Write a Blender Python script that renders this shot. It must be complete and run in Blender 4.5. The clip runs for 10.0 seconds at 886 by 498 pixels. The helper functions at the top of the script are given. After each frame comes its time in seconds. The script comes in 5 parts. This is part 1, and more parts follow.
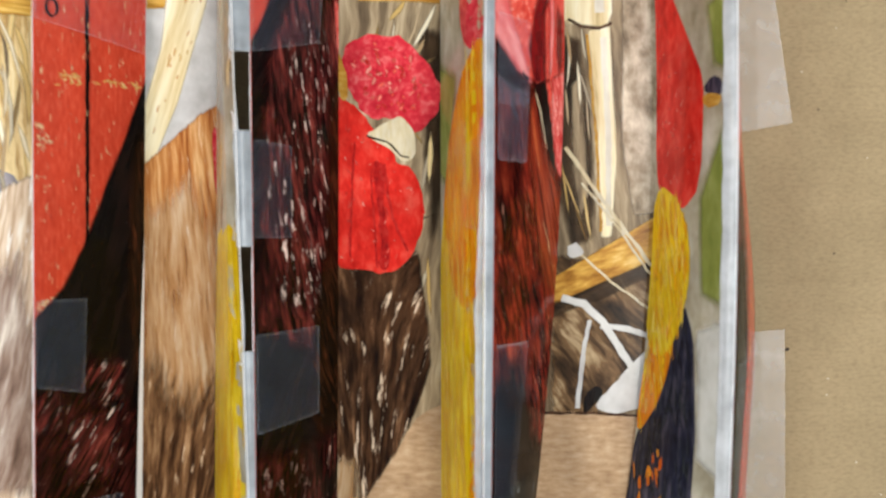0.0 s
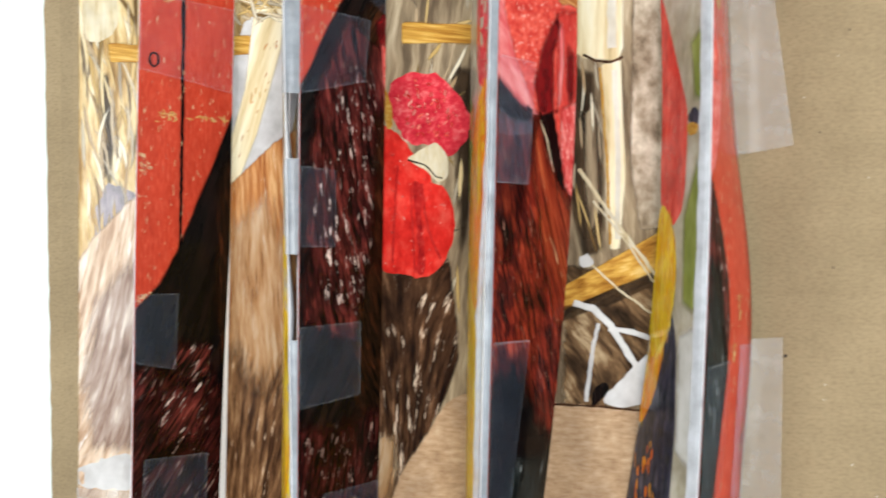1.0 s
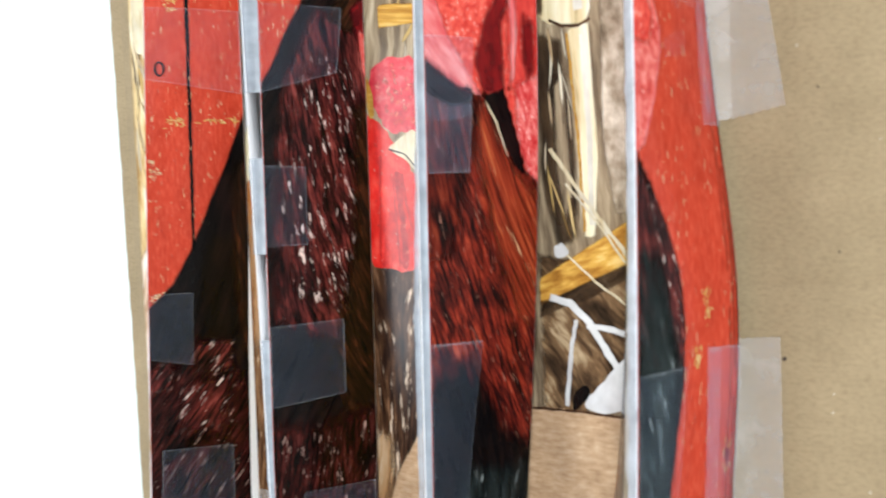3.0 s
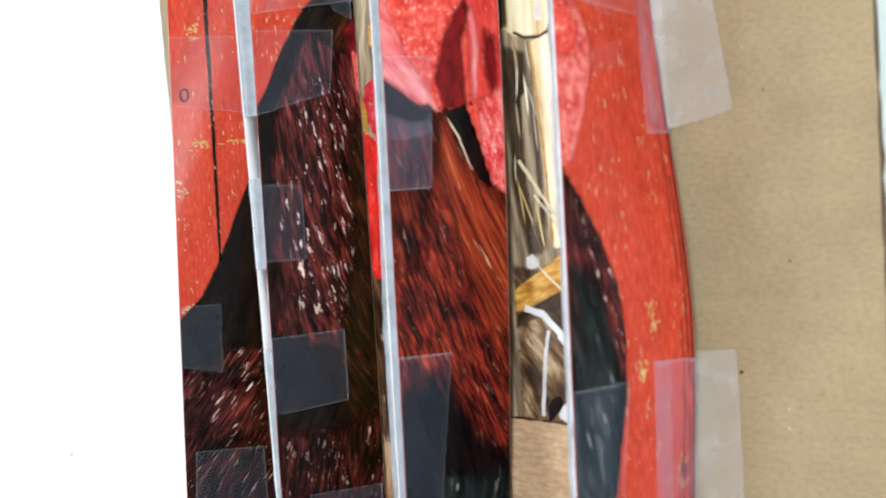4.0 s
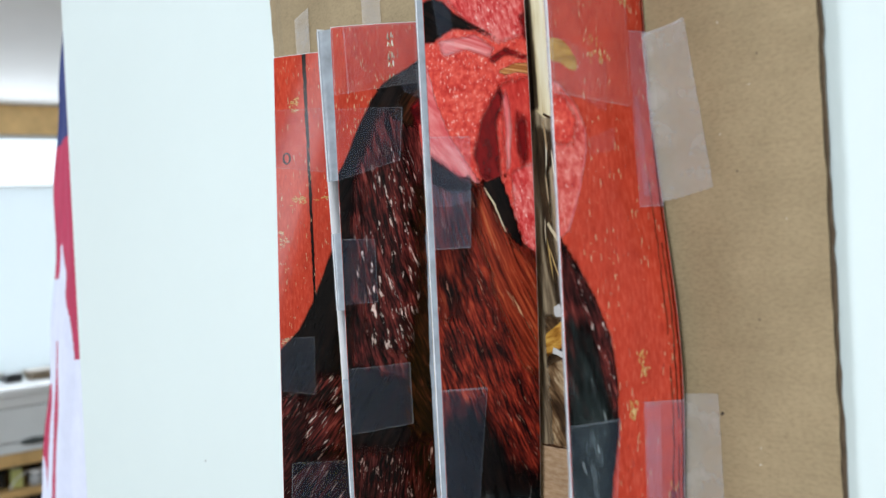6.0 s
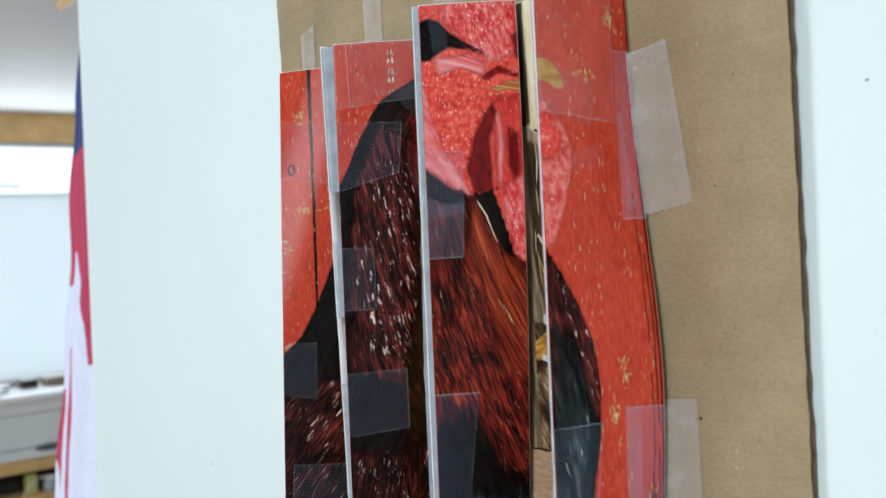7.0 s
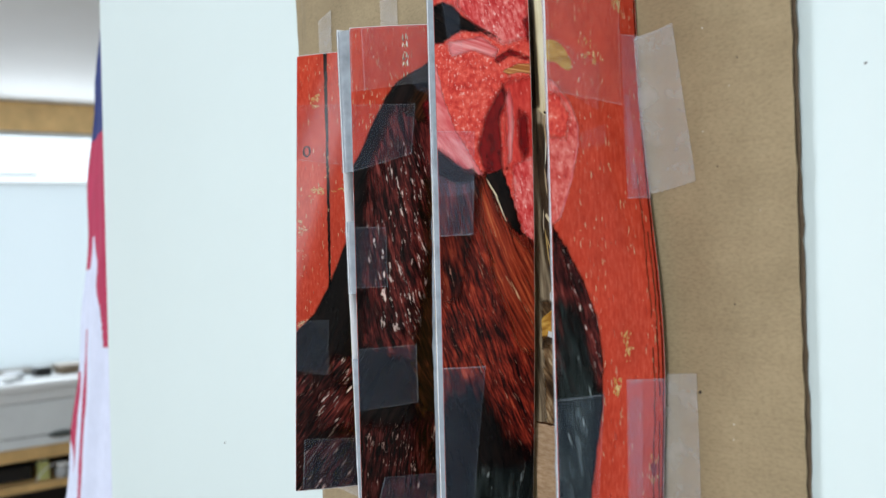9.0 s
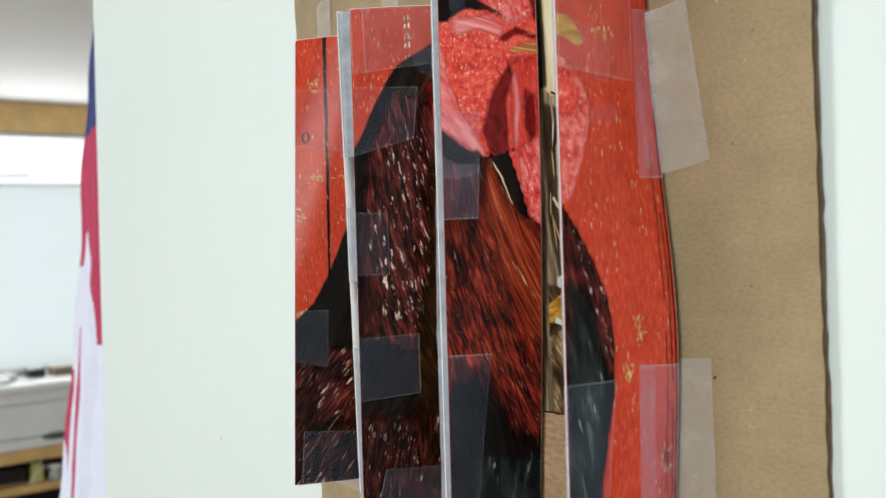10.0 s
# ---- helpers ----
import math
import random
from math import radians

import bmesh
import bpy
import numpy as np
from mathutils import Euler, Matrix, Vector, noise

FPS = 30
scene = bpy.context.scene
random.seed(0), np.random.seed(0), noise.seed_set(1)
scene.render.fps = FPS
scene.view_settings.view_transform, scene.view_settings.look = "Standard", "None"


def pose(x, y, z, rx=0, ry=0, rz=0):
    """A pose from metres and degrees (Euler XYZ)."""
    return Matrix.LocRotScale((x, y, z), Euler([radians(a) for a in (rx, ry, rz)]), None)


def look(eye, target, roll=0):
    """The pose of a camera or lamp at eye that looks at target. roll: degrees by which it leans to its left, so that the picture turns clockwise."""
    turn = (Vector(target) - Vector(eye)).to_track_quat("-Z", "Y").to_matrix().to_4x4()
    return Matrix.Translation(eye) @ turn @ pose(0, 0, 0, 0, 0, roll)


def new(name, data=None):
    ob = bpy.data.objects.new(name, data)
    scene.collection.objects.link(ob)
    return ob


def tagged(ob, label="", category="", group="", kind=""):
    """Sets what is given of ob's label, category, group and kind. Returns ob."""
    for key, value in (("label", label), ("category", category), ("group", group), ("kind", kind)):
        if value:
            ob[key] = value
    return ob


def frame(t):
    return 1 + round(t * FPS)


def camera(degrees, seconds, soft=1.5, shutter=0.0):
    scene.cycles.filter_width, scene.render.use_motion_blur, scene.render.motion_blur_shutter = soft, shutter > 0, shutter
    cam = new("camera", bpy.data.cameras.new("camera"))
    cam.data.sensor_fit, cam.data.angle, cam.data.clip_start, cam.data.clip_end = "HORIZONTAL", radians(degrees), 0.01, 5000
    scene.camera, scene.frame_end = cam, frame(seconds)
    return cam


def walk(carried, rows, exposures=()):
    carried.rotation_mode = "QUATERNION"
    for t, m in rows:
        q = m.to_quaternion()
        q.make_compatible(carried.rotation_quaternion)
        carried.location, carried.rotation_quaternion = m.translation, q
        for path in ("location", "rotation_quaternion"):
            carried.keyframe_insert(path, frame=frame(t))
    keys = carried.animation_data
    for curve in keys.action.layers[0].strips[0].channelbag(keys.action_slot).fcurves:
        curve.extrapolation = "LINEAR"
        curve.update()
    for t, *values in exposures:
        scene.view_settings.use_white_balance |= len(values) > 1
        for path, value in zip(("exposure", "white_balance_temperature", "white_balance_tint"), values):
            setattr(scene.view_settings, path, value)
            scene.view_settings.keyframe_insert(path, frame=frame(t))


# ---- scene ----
import itertools
cam = camera(48.7, 10.0, soft=1.4, shutter=0.5)
PATH = [
    (0, (-0.0112, -0.3560, 1.4789), (0.0202, 0.6435, 1.4835), -0.78),
    (0.5, (0.0365, -0.3878, 1.4890), (-0.0617, 0.6073, 1.4813), -0.45),
    (1, (0.0629, -0.4052, 1.4836), (-0.1179, 0.5784, 1.4850), 0.04),
    (1.5, (0.0432, -0.3643, 1.4768), (-0.1934, 0.6072, 1.4875), 0.37),
    (2, (0.0820, -0.3420, 1.4770), (-0.1871, 0.6211, 1.4883), -0.05),
    (2.2, (0.1166, -0.3359, 1.4756), (-0.1972, 0.6136, 1.4773), -0.63),
    (3.3, (0.2127, -0.3313, 1.4978), (-0.3468, 0.4968, 1.4612), -3.23),
    (3.5, (0.2292, -0.3158, 1.4956), (-0.3599, 0.4916, 1.4620), -3.67),
    (4, (0.2588, -0.2955, 1.4995), (-0.3931, 0.4620, 1.4636), -4.35),
    (4.5, (0.2797, -0.3035, 1.5083), (-0.4173, 0.4125, 1.4704), -4.82),
    (5, (0.3012, -0.3104, 1.5132), (-0.4266, 0.3748, 1.4828), -4.74),
    (5.5, (0.3196, -0.3062, 1.5125), (-0.4307, 0.3547, 1.4948), -4.29),
    (7, (0.3558, -0.3117, 1.5114), (-0.4164, 0.3236, 1.5157), -3.62),
    (7.5, (0.3550, -0.3104, 1.5086), (-0.4216, 0.3196, 1.5131), -3.15),
    (8, (0.3558, -0.3160, 1.5072), (-0.4245, 0.3093, 1.5124), -2.76),
    (8.5, (0.3604, -0.3175, 1.5029), (-0.4206, 0.3071, 1.5082), -2.73),
    (9, (0.3659, -0.3188, 1.5024), (-0.4148, 0.3062, 1.5043), -2.65),
    (9.5, (0.3566, -0.3197, 1.4999), (-0.4215, 0.3085, 1.5027), -2.53),
    (10, (0.3529, -0.3146, 1.4948), (-0.4241, 0.3149, 1.4982), -2.76),
]
cam.data.dof.use_dof, cam.data.dof.focus_distance, cam.data.dof.aperture_fstop = True, 0.50, 13.0
EXPOSURES = [(0, 0.22, 6900, 10), (1, 0.3, 6680, 10), (2, 0.36, 6400, 10), (3.5, 0.45, 6350, 10), (4.5, 0.38, 6330, 10), (5, 0.15, 6250, 10), (5.5, 0.03, 6230, 10), (7, -0.15, 6200, 9), (9.2, -0.15, 6230, 9), (9.7, -0.15, 6800, 10), (10, -0.15, 6850, 10)]
walk(cam, [(t, look(eye, target, roll)) for t, eye, target, roll in PATH], EXPOSURES)

# ---- light ----
world = bpy.data.worlds.new("room_world")
scene.world = world
world.use_nodes = True
world.node_tree.nodes["Background"].inputs[0].default_value = (0.75, 0.85, 1.0, 1)
world.node_tree.nodes["Background"].inputs[1].default_value = 0.6


def area_light(name, at, target, wide, high, watts, colour):
    lamp = bpy.data.lights.new(name, "AREA")
    lamp.shape, lamp.size, lamp.size_y, lamp.energy, lamp.color = "RECTANGLE", wide, high, watts, colour
    ob = new(name, lamp)
    ob.matrix_world = look(at, target)
    return ob


# the left and right lamps are added; no source is known on the unseen south side
area_light("added_light_left", (-2.6, -2.52, 1.5), (-2.6, 0, 1.5), 1.5, 1.2, 75, (0.95, 0.98, 1.0))
area_light("added_light_right", (1.1, -2.52, 1.6), (1.1, 0, 1.6), 0.9, 1.2, 52, (0.95, 0.98, 1.0))
area_light("daylight_kitchen_window", (-5.48, 1.4, 1.65), (-4, 1.4, 1.75), 1.7, 1.3, 21, (0.93, 0.97, 1.0))

# ---- materials ----


def nodes_of(name):
    m = bpy.data.materials.new(name)
    m.use_nodes = True
    return m, m.node_tree.nodes, m.node_tree.links, m.node_tree.nodes["Principled BSDF"]


def ramp(nt, stops):
    r = nt.new("ShaderNodeValToRGB")
    e = r.color_ramp.elements
    while len(e) < len(stops):
        e.new(0.5)
    for i, (p, c) in enumerate(stops):
        e[i].position, e[i].color = p, (*c, 1)
    return r


def mapped(nt, ln, coord, scale, turn=0.0):
    tc, mp = nt.new("ShaderNodeTexCoord"), nt.new("ShaderNodeMapping")
    mp.inputs["Scale"].default_value = scale
    mp.inputs["Rotation"].default_value = (0, 0, radians(turn))
    ln.new(tc.outputs[coord], mp.inputs["Vector"])
    return mp.outputs[0]


def noise_tex(nt, ln, vec, scale, detail=5.0, rough=0.6):
    n = nt.new("ShaderNodeTexNoise")
    n.inputs["Scale"].default_value, n.inputs["Detail"].default_value, n.inputs["Roughness"].default_value = scale, detail, rough
    ln.new(vec, n.inputs["Vector"])
    return n.outputs["Fac"]


def mix(nt, ln, fac, a, b, how="MIX"):
    m = nt.new("ShaderNodeMix")
    m.data_type, m.blend_type = "RGBA", how
    for sock, val in ((m.inputs[0], fac), (m.inputs[6], a), (m.inputs[7], b)):
        if isinstance(val, (int, float)):
            sock.default_value = val
        elif isinstance(val, tuple):
            sock.default_value = (*val, 1)
        else:
            ln.new(val, sock)
    return m.outputs[2]


def grain_bump(nt, ln, bsdf, height, strength, distance):
    b = nt.new("ShaderNodeBump")
    b.inputs["Strength"].default_value, b.inputs["Distance"].default_value = strength, distance
    ln.new(height, b.inputs["Height"])
    ln.new(b.outputs[0], bsdf.inputs["Normal"])


def ink(name, dark, mid, light, scale=(1.2, 0.25, 1), turn=0.0, fine=2.0, gloss=0.16, spread=0.18):
    """Glossy photo ink: streaks in centimetres of the print, turned from upright, in three tones, with broad cloudiness."""
    m, nt, ln, b = nodes_of(name)
    v = mapped(nt, ln, "UV", scale, turn)
    n = noise_tex(nt, ln, v, fine, 7.0, 0.68)
    broad = noise_tex(nt, ln, mapped(nt, ln, "UV", (1, 0.7, 1), turn), 0.7, 3.0)
    both = nt.new("ShaderNodeMath")
    both.operation, both.inputs[1].default_value = "MULTIPLY_ADD", 0.7
    shift = nt.new("ShaderNodeMath")
    shift.operation, shift.inputs[1].default_value = "MULTIPLY", 0.3
    ln.new(broad, shift.inputs[0])
    ln.new(n, both.inputs[0])
    ln.new(shift.outputs[0], both.inputs[2])
    r = ramp(nt, [(0.5 - spread * 0.8, dark), (0.5, mid), (0.5 + spread * 0.8, light)])
    ln.new(both.outputs[0], r.inputs[0])
    r2 = ramp(nt, [(0.3, (0.62, 0.60, 0.60)), (0.7, (1.0, 1.0, 1.0))])
    ln.new(noise_tex(nt, ln, mapped(nt, ln, "UV", (1, 1, 1)), 0.4, 3.0), r2.inputs[0])
    ln.new(mix(nt, ln, 1.0, r.outputs[0], r2.outputs[0], "MULTIPLY"), b.inputs["Base Color"])
    b.inputs["Roughness"].default_value = gloss
    b.inputs["Specular IOR Level"].default_value = 0.13
    return m


def fleck_ink(name, *tones):
    """Ink of many small streaks, each of its own tone."""
    m, nt, ln, b = nodes_of(name)
    g = nt.new("ShaderNodeNewGeometry")
    r = ramp(nt, [(i / (len(tones) - 1), c) for i, c in enumerate(tones)])
    ln.new(g.outputs["Random Per Island"], r.inputs[0])
    ln.new(r.outputs[0], b.inputs["Base Color"])
    b.inputs["Roughness"].default_value, b.inputs["Specular IOR Level"].default_value = 0.16, 0.13
    split = nt.new("ShaderNodeSeparateXYZ")
    ln.new(nt.new("ShaderNodeTexCoord").outputs["UV"], split.inputs[0])
    fade = nt.new("ShaderNodeMapRange")
    fade.interpolation_type = "SMOOTHSTEP"
    fade.inputs[1].default_value, fade.inputs[2].default_value = 0.05, 0.85
    ln.new(split.outputs[0], fade.inputs[0])
    bare, mx = nt.new("ShaderNodeBsdfTransparent"), nt.new("ShaderNodeMixShader")
    ln.new(fade.outputs[0], mx.inputs[0])
    ln.new(bare.outputs[0], mx.inputs[1])
    ln.new(b.outputs[0], mx.inputs[2])
    ln.new(mx.outputs[0], nt["Material Output"].inputs["Surface"])
    return m


def red_boards():
    """Printed red-painted boards: fine upright grain, cloudy tone, and chips where pale wood shows."""
    m, nt, ln, b = nodes_of("ink_red_boards")
    n = noise_tex(nt, ln, mapped(nt, ln, "UV", (4.5, 0.9, 1)), 2.0, 7.0, 0.72)
    r = ramp(nt, [(0.3, (0.42, 0.032, 0.016)), (0.5, (0.54, 0.056, 0.027)), (0.68, (0.62, 0.10, 0.056))])
    ln.new(n, r.inputs[0])
    cloud = ramp(nt, [(0.32, (0.80, 0.74, 0.74)), (0.62, (1.0, 1.0, 1.0))])
    ln.new(noise_tex(nt, ln, mapped(nt, ln, "UV", (0.9, 0.35, 1)), 0.9, 4.0, 0.6), cloud.inputs[0])
    chip = noise_tex(nt, ln, mapped(nt, ln, "UV", (3.4, 1.3, 1)), 2.6, 5.0, 0.66)
    rc = ramp(nt, [(0.665, (0, 0, 0)), (0.72, (1, 1, 1))])
    ln.new(chip, rc.inputs[0])
    c = mix(nt, ln, 1.0, r.outputs[0], cloud.outputs[0], "MULTIPLY")
    ln.new(mix(nt, ln, rc.outputs[0], c, (0.60, 0.36, 0.19)), b.inputs["Base Color"])
    b.inputs["Roughness"].default_value, b.inputs["Specular IOR Level"].default_value = 0.16, 0.13
    return m


def brush(name, tones, across=3.0, along=0.5, rag=0.8, big=0.35, spread=0.3, warp=0.25, shine=None, full=1.0):
    """Ink laid in soft strokes that run along the print's grain, thinning out at the patch's rim in ragged strokes.
    across, along: strokes to the centimetre; shine: colour, low and high bound and fineness of the paler strokes among them."""
    m, nt, ln, b = nodes_of(name)
    grain, rim = nt.new("ShaderNodeUVMap"), nt.new("ShaderNodeUVMap")
    grain.uv_map, rim.uv_map = "print", "soft"
    sway = nt.new("ShaderNodeTexNoise")
    sway.inputs["Scale"].default_value, sway.inputs["Detail"].default_value = 0.6, 2.0
    ln.new(grain.outputs[0], sway.inputs["Vector"])
    off = nt.new("ShaderNodeVectorMath")
    off.operation, off.inputs[1].default_value, off.inputs[2].default_value = "MULTIPLY_ADD", (warp, warp, 0), (-warp / 2, -warp / 2, 0)
    ln.new(sway.outputs["Color"], off.inputs[0])
    at = nt.new("ShaderNodeVectorMath")
    ln.new(grain.outputs[0], at.inputs[0])
    ln.new(off.outputs[0], at.inputs[1])

    def strokes(sx, sy, shift, detail=6.0):
        mp = nt.new("ShaderNodeMapping")
        mp.inputs["Scale"].default_value, mp.inputs["Location"].default_value = (sx, sy, 1), (shift, shift * 0.7, shift * 1.3)
        ln.new(at.outputs[0], mp.inputs["Vector"])
        return noise_tex(nt, ln, mp.outputs[0], 1.0, detail, 0.62)

    def blend(x, kx, y, ky):
        p, q = nt.new("ShaderNodeMath"), nt.new("ShaderNodeMath")
        p.operation, p.inputs[1].default_value = "MULTIPLY", kx
        q.operation, q.inputs[1].default_value = "MULTIPLY_ADD", ky
        ln.new(x, p.inputs[0])
        ln.new(y, q.inputs[0])
        ln.new(p.outputs[0], q.inputs[2])
        return q.outputs[0]

    def step(x, lo, hi):
        r = nt.new("ShaderNodeMapRange")
        r.interpolation_type = "SMOOTHSTEP"
        r.inputs[1].default_value, r.inputs[2].default_value = lo, hi
        ln.new(x, r.inputs[0])
        return r.outputs[0]

    tone = blend(strokes(across, along, len(name) * 1.7), 1 - big, strokes(across * 0.25, along * 0.5, len(name) * 2.9, 3.0), big)
    r = ramp(nt, [(0.5 + (i / (len(tones) - 1) - 0.5) * spread, c) for i, c in enumerate(tones)])
    ln.new(tone, r.inputs[0])
    colour = r.outputs[0]
    if shine:
        pale, lo, hi, fine = shine
        wisps = blend(strokes(across * fine, along * 1.5, 3.3), 0.84, strokes(across * 0.3, along * 0.6, 5.9, 2.0), 0.16)
        colour = mix(nt, ln, step(wisps, lo, hi), colour, pale)
    ln.new(colour, b.inputs["Base Color"])
    b.inputs["Roughness"].default_value, b.inputs["Specular IOR Level"].default_value = 0.16, 0.10
    split = nt.new("ShaderNodeSeparateXYZ")
    ln.new(rim.outputs[0], split.inputs[0])
    ragged = blend(split.outputs[0], 1.0, strokes(across * 1.3, along * 1.2, 7.7, 4.0), rag)
    cover = step(ragged, 0.28 + rag * 0.5, 0.74 + rag * 0.5)
    k = nt.new("ShaderNodeMath")
    k.operation, k.inputs[1].default_value = "MULTIPLY", full
    ln.new(cover, k.inputs[0])
    bare, mx = nt.new("ShaderNodeBsdfTransparent"), nt.new("ShaderNodeMixShader")
    ln.new(k.outputs[0], mx.inputs[0])
    ln.new(bare.outputs[0], mx.inputs[1])
    ln.new(b.outputs[0], mx.inputs[2])
    ln.new(mx.outputs[0], nt["Material Output"].inputs["Surface"])
    return m


def card():
    m, nt, ln, b = nodes_of("brown_cardboard")
    o = mapped(nt, ln, "Object", (1, 1, 1))
    n1 = noise_tex(nt, ln, o, 26.0, 4.0)
    n2 = noise_tex(nt, ln, mapped(nt, ln, "Object", (420, 420, 900)), 1.0, 3.0)
    r = ramp(nt, [(0.3, (0.264, 0.200, 0.112)), (0.7, (0.340, 0.261, 0.151))])
    ln.new(n1, r.inputs[0])
    r2 = ramp(nt, [(0.28, (0.82, 0.81, 0.79)), (0.5, (1, 1, 1)), (0.75, (1.14, 1.14, 1.13))])
    ln.new(n2, r2.inputs[0])
    lines = noise_tex(nt, ln, mapped(nt, ln, "Object", (4, 4, 190)), 1.0, 2.0)
    r3 = ramp(nt, [(0.35, (0.95, 0.945, 0.94)), (0.6, (1, 1, 1))])
    ln.new(lines, r3.inputs[0])
    c = mix(nt, ln, 1.0, r.outputs[0], r2.outputs[0], "MULTIPLY")
    c = mix(nt, ln, 1.0, c, r3.outputs[0], "MULTIPLY")
    ln.new(c, b.inputs["Base Color"])
    b.inputs["Roughness"].default_value = 0.8
    grain_bump(nt, ln, b, lines, 0.25, 0.0004)
    return m


def plain(name, colour, rough=0.5, metal=0.0, vary=0.06, scale=6.0, relief=0.0):
    m, nt, ln, b = nodes_of(name)
    n = noise_tex(nt, ln, mapped(nt, ln, "Object", (1, 1, 1)), scale, 5.0)
    r = ramp(nt, [(0.3, tuple(c * (1 - vary) for c in colour)), (0.7, tuple(min(1, c * (1 + vary)) for c in colour))])
    ln.new(n, r.inputs[0])
    ln.new(r.outputs[0], b.inputs["Base Color"])
    b.inputs["Roughness"].default_value, b.inputs["Metallic"].default_value = rough, metal
    if relief:
        grain_bump(nt, ln, b, noise_tex(nt, ln, mapped(nt, ln, "Object", (1, 1, 1)), scale * 12, 3.0), 0.3, relief)
    return m


def tape_film(name, milk, colour=(0.46, 0.54, 0.68)):
    """Sticky tape: mostly clear film with a milky share and a gloss."""
    m, nt, ln, b = nodes_of(name)
    b.inputs["Base Color"].default_value = (*colour, 1)
    b.inputs["Roughness"].default_value, b.inputs["Specular IOR Level"].default_value = 0.22, 0.3
    clear, mx = nt.new("ShaderNodeBsdfTransparent"), nt.new("ShaderNodeMixShader")
    n = noise_tex(nt, ln, mapped(nt, ln, "Object", (1, 1, 1)), 90.0, 3.0)
    span = nt.new("ShaderNodeMapRange")
    span.inputs[1].default_value, span.inputs[2].default_value = 0.3, 0.7
    span.inputs[3].default_value, span.inputs[4].default_value = milk * 0.72, milk * 1.28
    ln.new(n, span.inputs[0])
    ln.new(span.outputs[0], mx.inputs[0])
    ln.new(clear.outputs[0], mx.inputs[1])
    ln.new(b.outputs[0], mx.inputs[2])
    ln.new(mx.outputs[0], nt["Material Output"].inputs["Surface"])
    return m


PAPER = plain("white_photo_paper", (0.78, 0.80, 0.84), 0.5, vary=0.02)
CARD = card()
CARD_RAW_UNLIT = plain("cardboard_raw_unlit", (0.13, 0.09, 0.055), 0.9, vary=0.25, scale=160)
CARD_CORE = plain("cardboard_core", (0.20, 0.14, 0.08), 0.9, vary=0.2, scale=200)
TAPE_GLARE = tape_film("tape_with_glare", 0.05, (0.66, 0.62, 0.66))
TAPE_LILAC = tape_film("lilac_tape", 0.13, (0.60, 0.48, 0.66))
TAPE_BLUE = tape_film("bluish_tape", 0.075, (0.44, 0.52, 0.74))
TAPE_EDGE_GLINT = tape_film("tape_edge_glint", 0.16, (0.60, 0.66, 0.74))
TAPE_BRIGHT = tape_film("bright_ridge_tape", 0.66, (0.62, 0.66, 0.72))
TAPE_CLEAR, TAPE_MILKY, TAPE_RIDGE = tape_film("clear_tape", 0.040, (0.36, 0.48, 0.70)), tape_film("frosted_tape", 0.33, (0.66, 0.63, 0.60)), tape_film("ridge_tape", 0.70, (0.36, 0.41, 0.47))
BOARDS = red_boards()
BLACK = ink("ink_black_brown", (0.002, 0.002, 0.002), (0.005, 0.003, 0.003), (0.022, 0.008, 0.006), (1.6, 0.22, 1), 12)
CRIMSON = ink("ink_crimson", (0.46, 0.012, 0.028), (0.72, 0.040, 0.062), (0.86, 0.22, 0.22), (1.6, 1.6, 1), 0, 1.8)
PINK = ink("ink_pink", (0.60, 0.075, 0.085), (0.74, 0.17, 0.17), (0.84, 0.33, 0.32), (2.0, 0.6, 1), 30)
MID_RED = ink("ink_mid_red", (0.26, 0.008, 0.010), (0.46, 0.016, 0.016), (0.62, 0.05, 0.04), (2.2, 1.2, 1), 8, 2.2)
SMOOTH_RED = ink("ink_smooth_red", (0.46, 0.010, 0.010), (0.76, 0.030, 0.022), (0.86, 0.11, 0.08), (1.1, 0.6, 1), 12, 1.6)
DEEP_RED = ink("ink_deep_red", (0.10, 0.006, 0.008), (0.20, 0.012, 0.014), (0.34, 0.03, 0.03), (1.5, 0.5, 1))
STRAW = ink("ink_straw", (0.07, 0.035, 0.012), (0.42, 0.27, 0.11), (0.82, 0.70, 0.44), (1.5, 0.22, 1), 6, 2.2)
GREY_STRAW = ink("ink_grey_straw", (0.08, 0.055, 0.035), (0.27, 0.20, 0.12), (0.55, 0.47, 0.34), (1.5, 0.3, 1), -18, 2.0)
GLEAM = ink("ink_gleam", (0.78, 0.74, 0.60), (0.86, 0.84, 0.74), (0.90, 0.89, 0.84), (1.0, 0.2, 1), 0, 1.6)
PALE = ink("ink_pale_stone", (0.55, 0.56, 0.56), (0.68, 0.69, 0.70), (0.78, 0.79, 0.80), (0.6, 0.5, 1), 0, 1.2)
CREAM = ink("ink_cream", (0.60, 0.47, 0.27), (0.76, 0.68, 0.47), (0.84, 0.80, 0.66), (2.0, 0.3, 1), 10)
OCHRE = ink("ink_ochre", (0.34, 0.15, 0.02), (0.58, 0.31, 0.05), (0.72, 0.50, 0.16), (0.5, 2.0, 1), 30)
BROWN = ink("ink_brown", (0.010, 0.005, 0.004), (0.045, 0.020, 0.011), (0.17, 0.080, 0.036), (2.6, 0.22, 1), -6)
PLANK = ink("ink_plank", (0.38, 0.24, 0.14), (0.52, 0.35, 0.21), (0.64, 0.47, 0.32), (0.8, 2.4, 1), 4, 2.4)
YELLOW = ink("ink_yellow", (0.56, 0.32, 0.008), (0.80, 0.56, 0.015), (0.88, 0.74, 0.09), (2.6, 0.14, 1), 3)
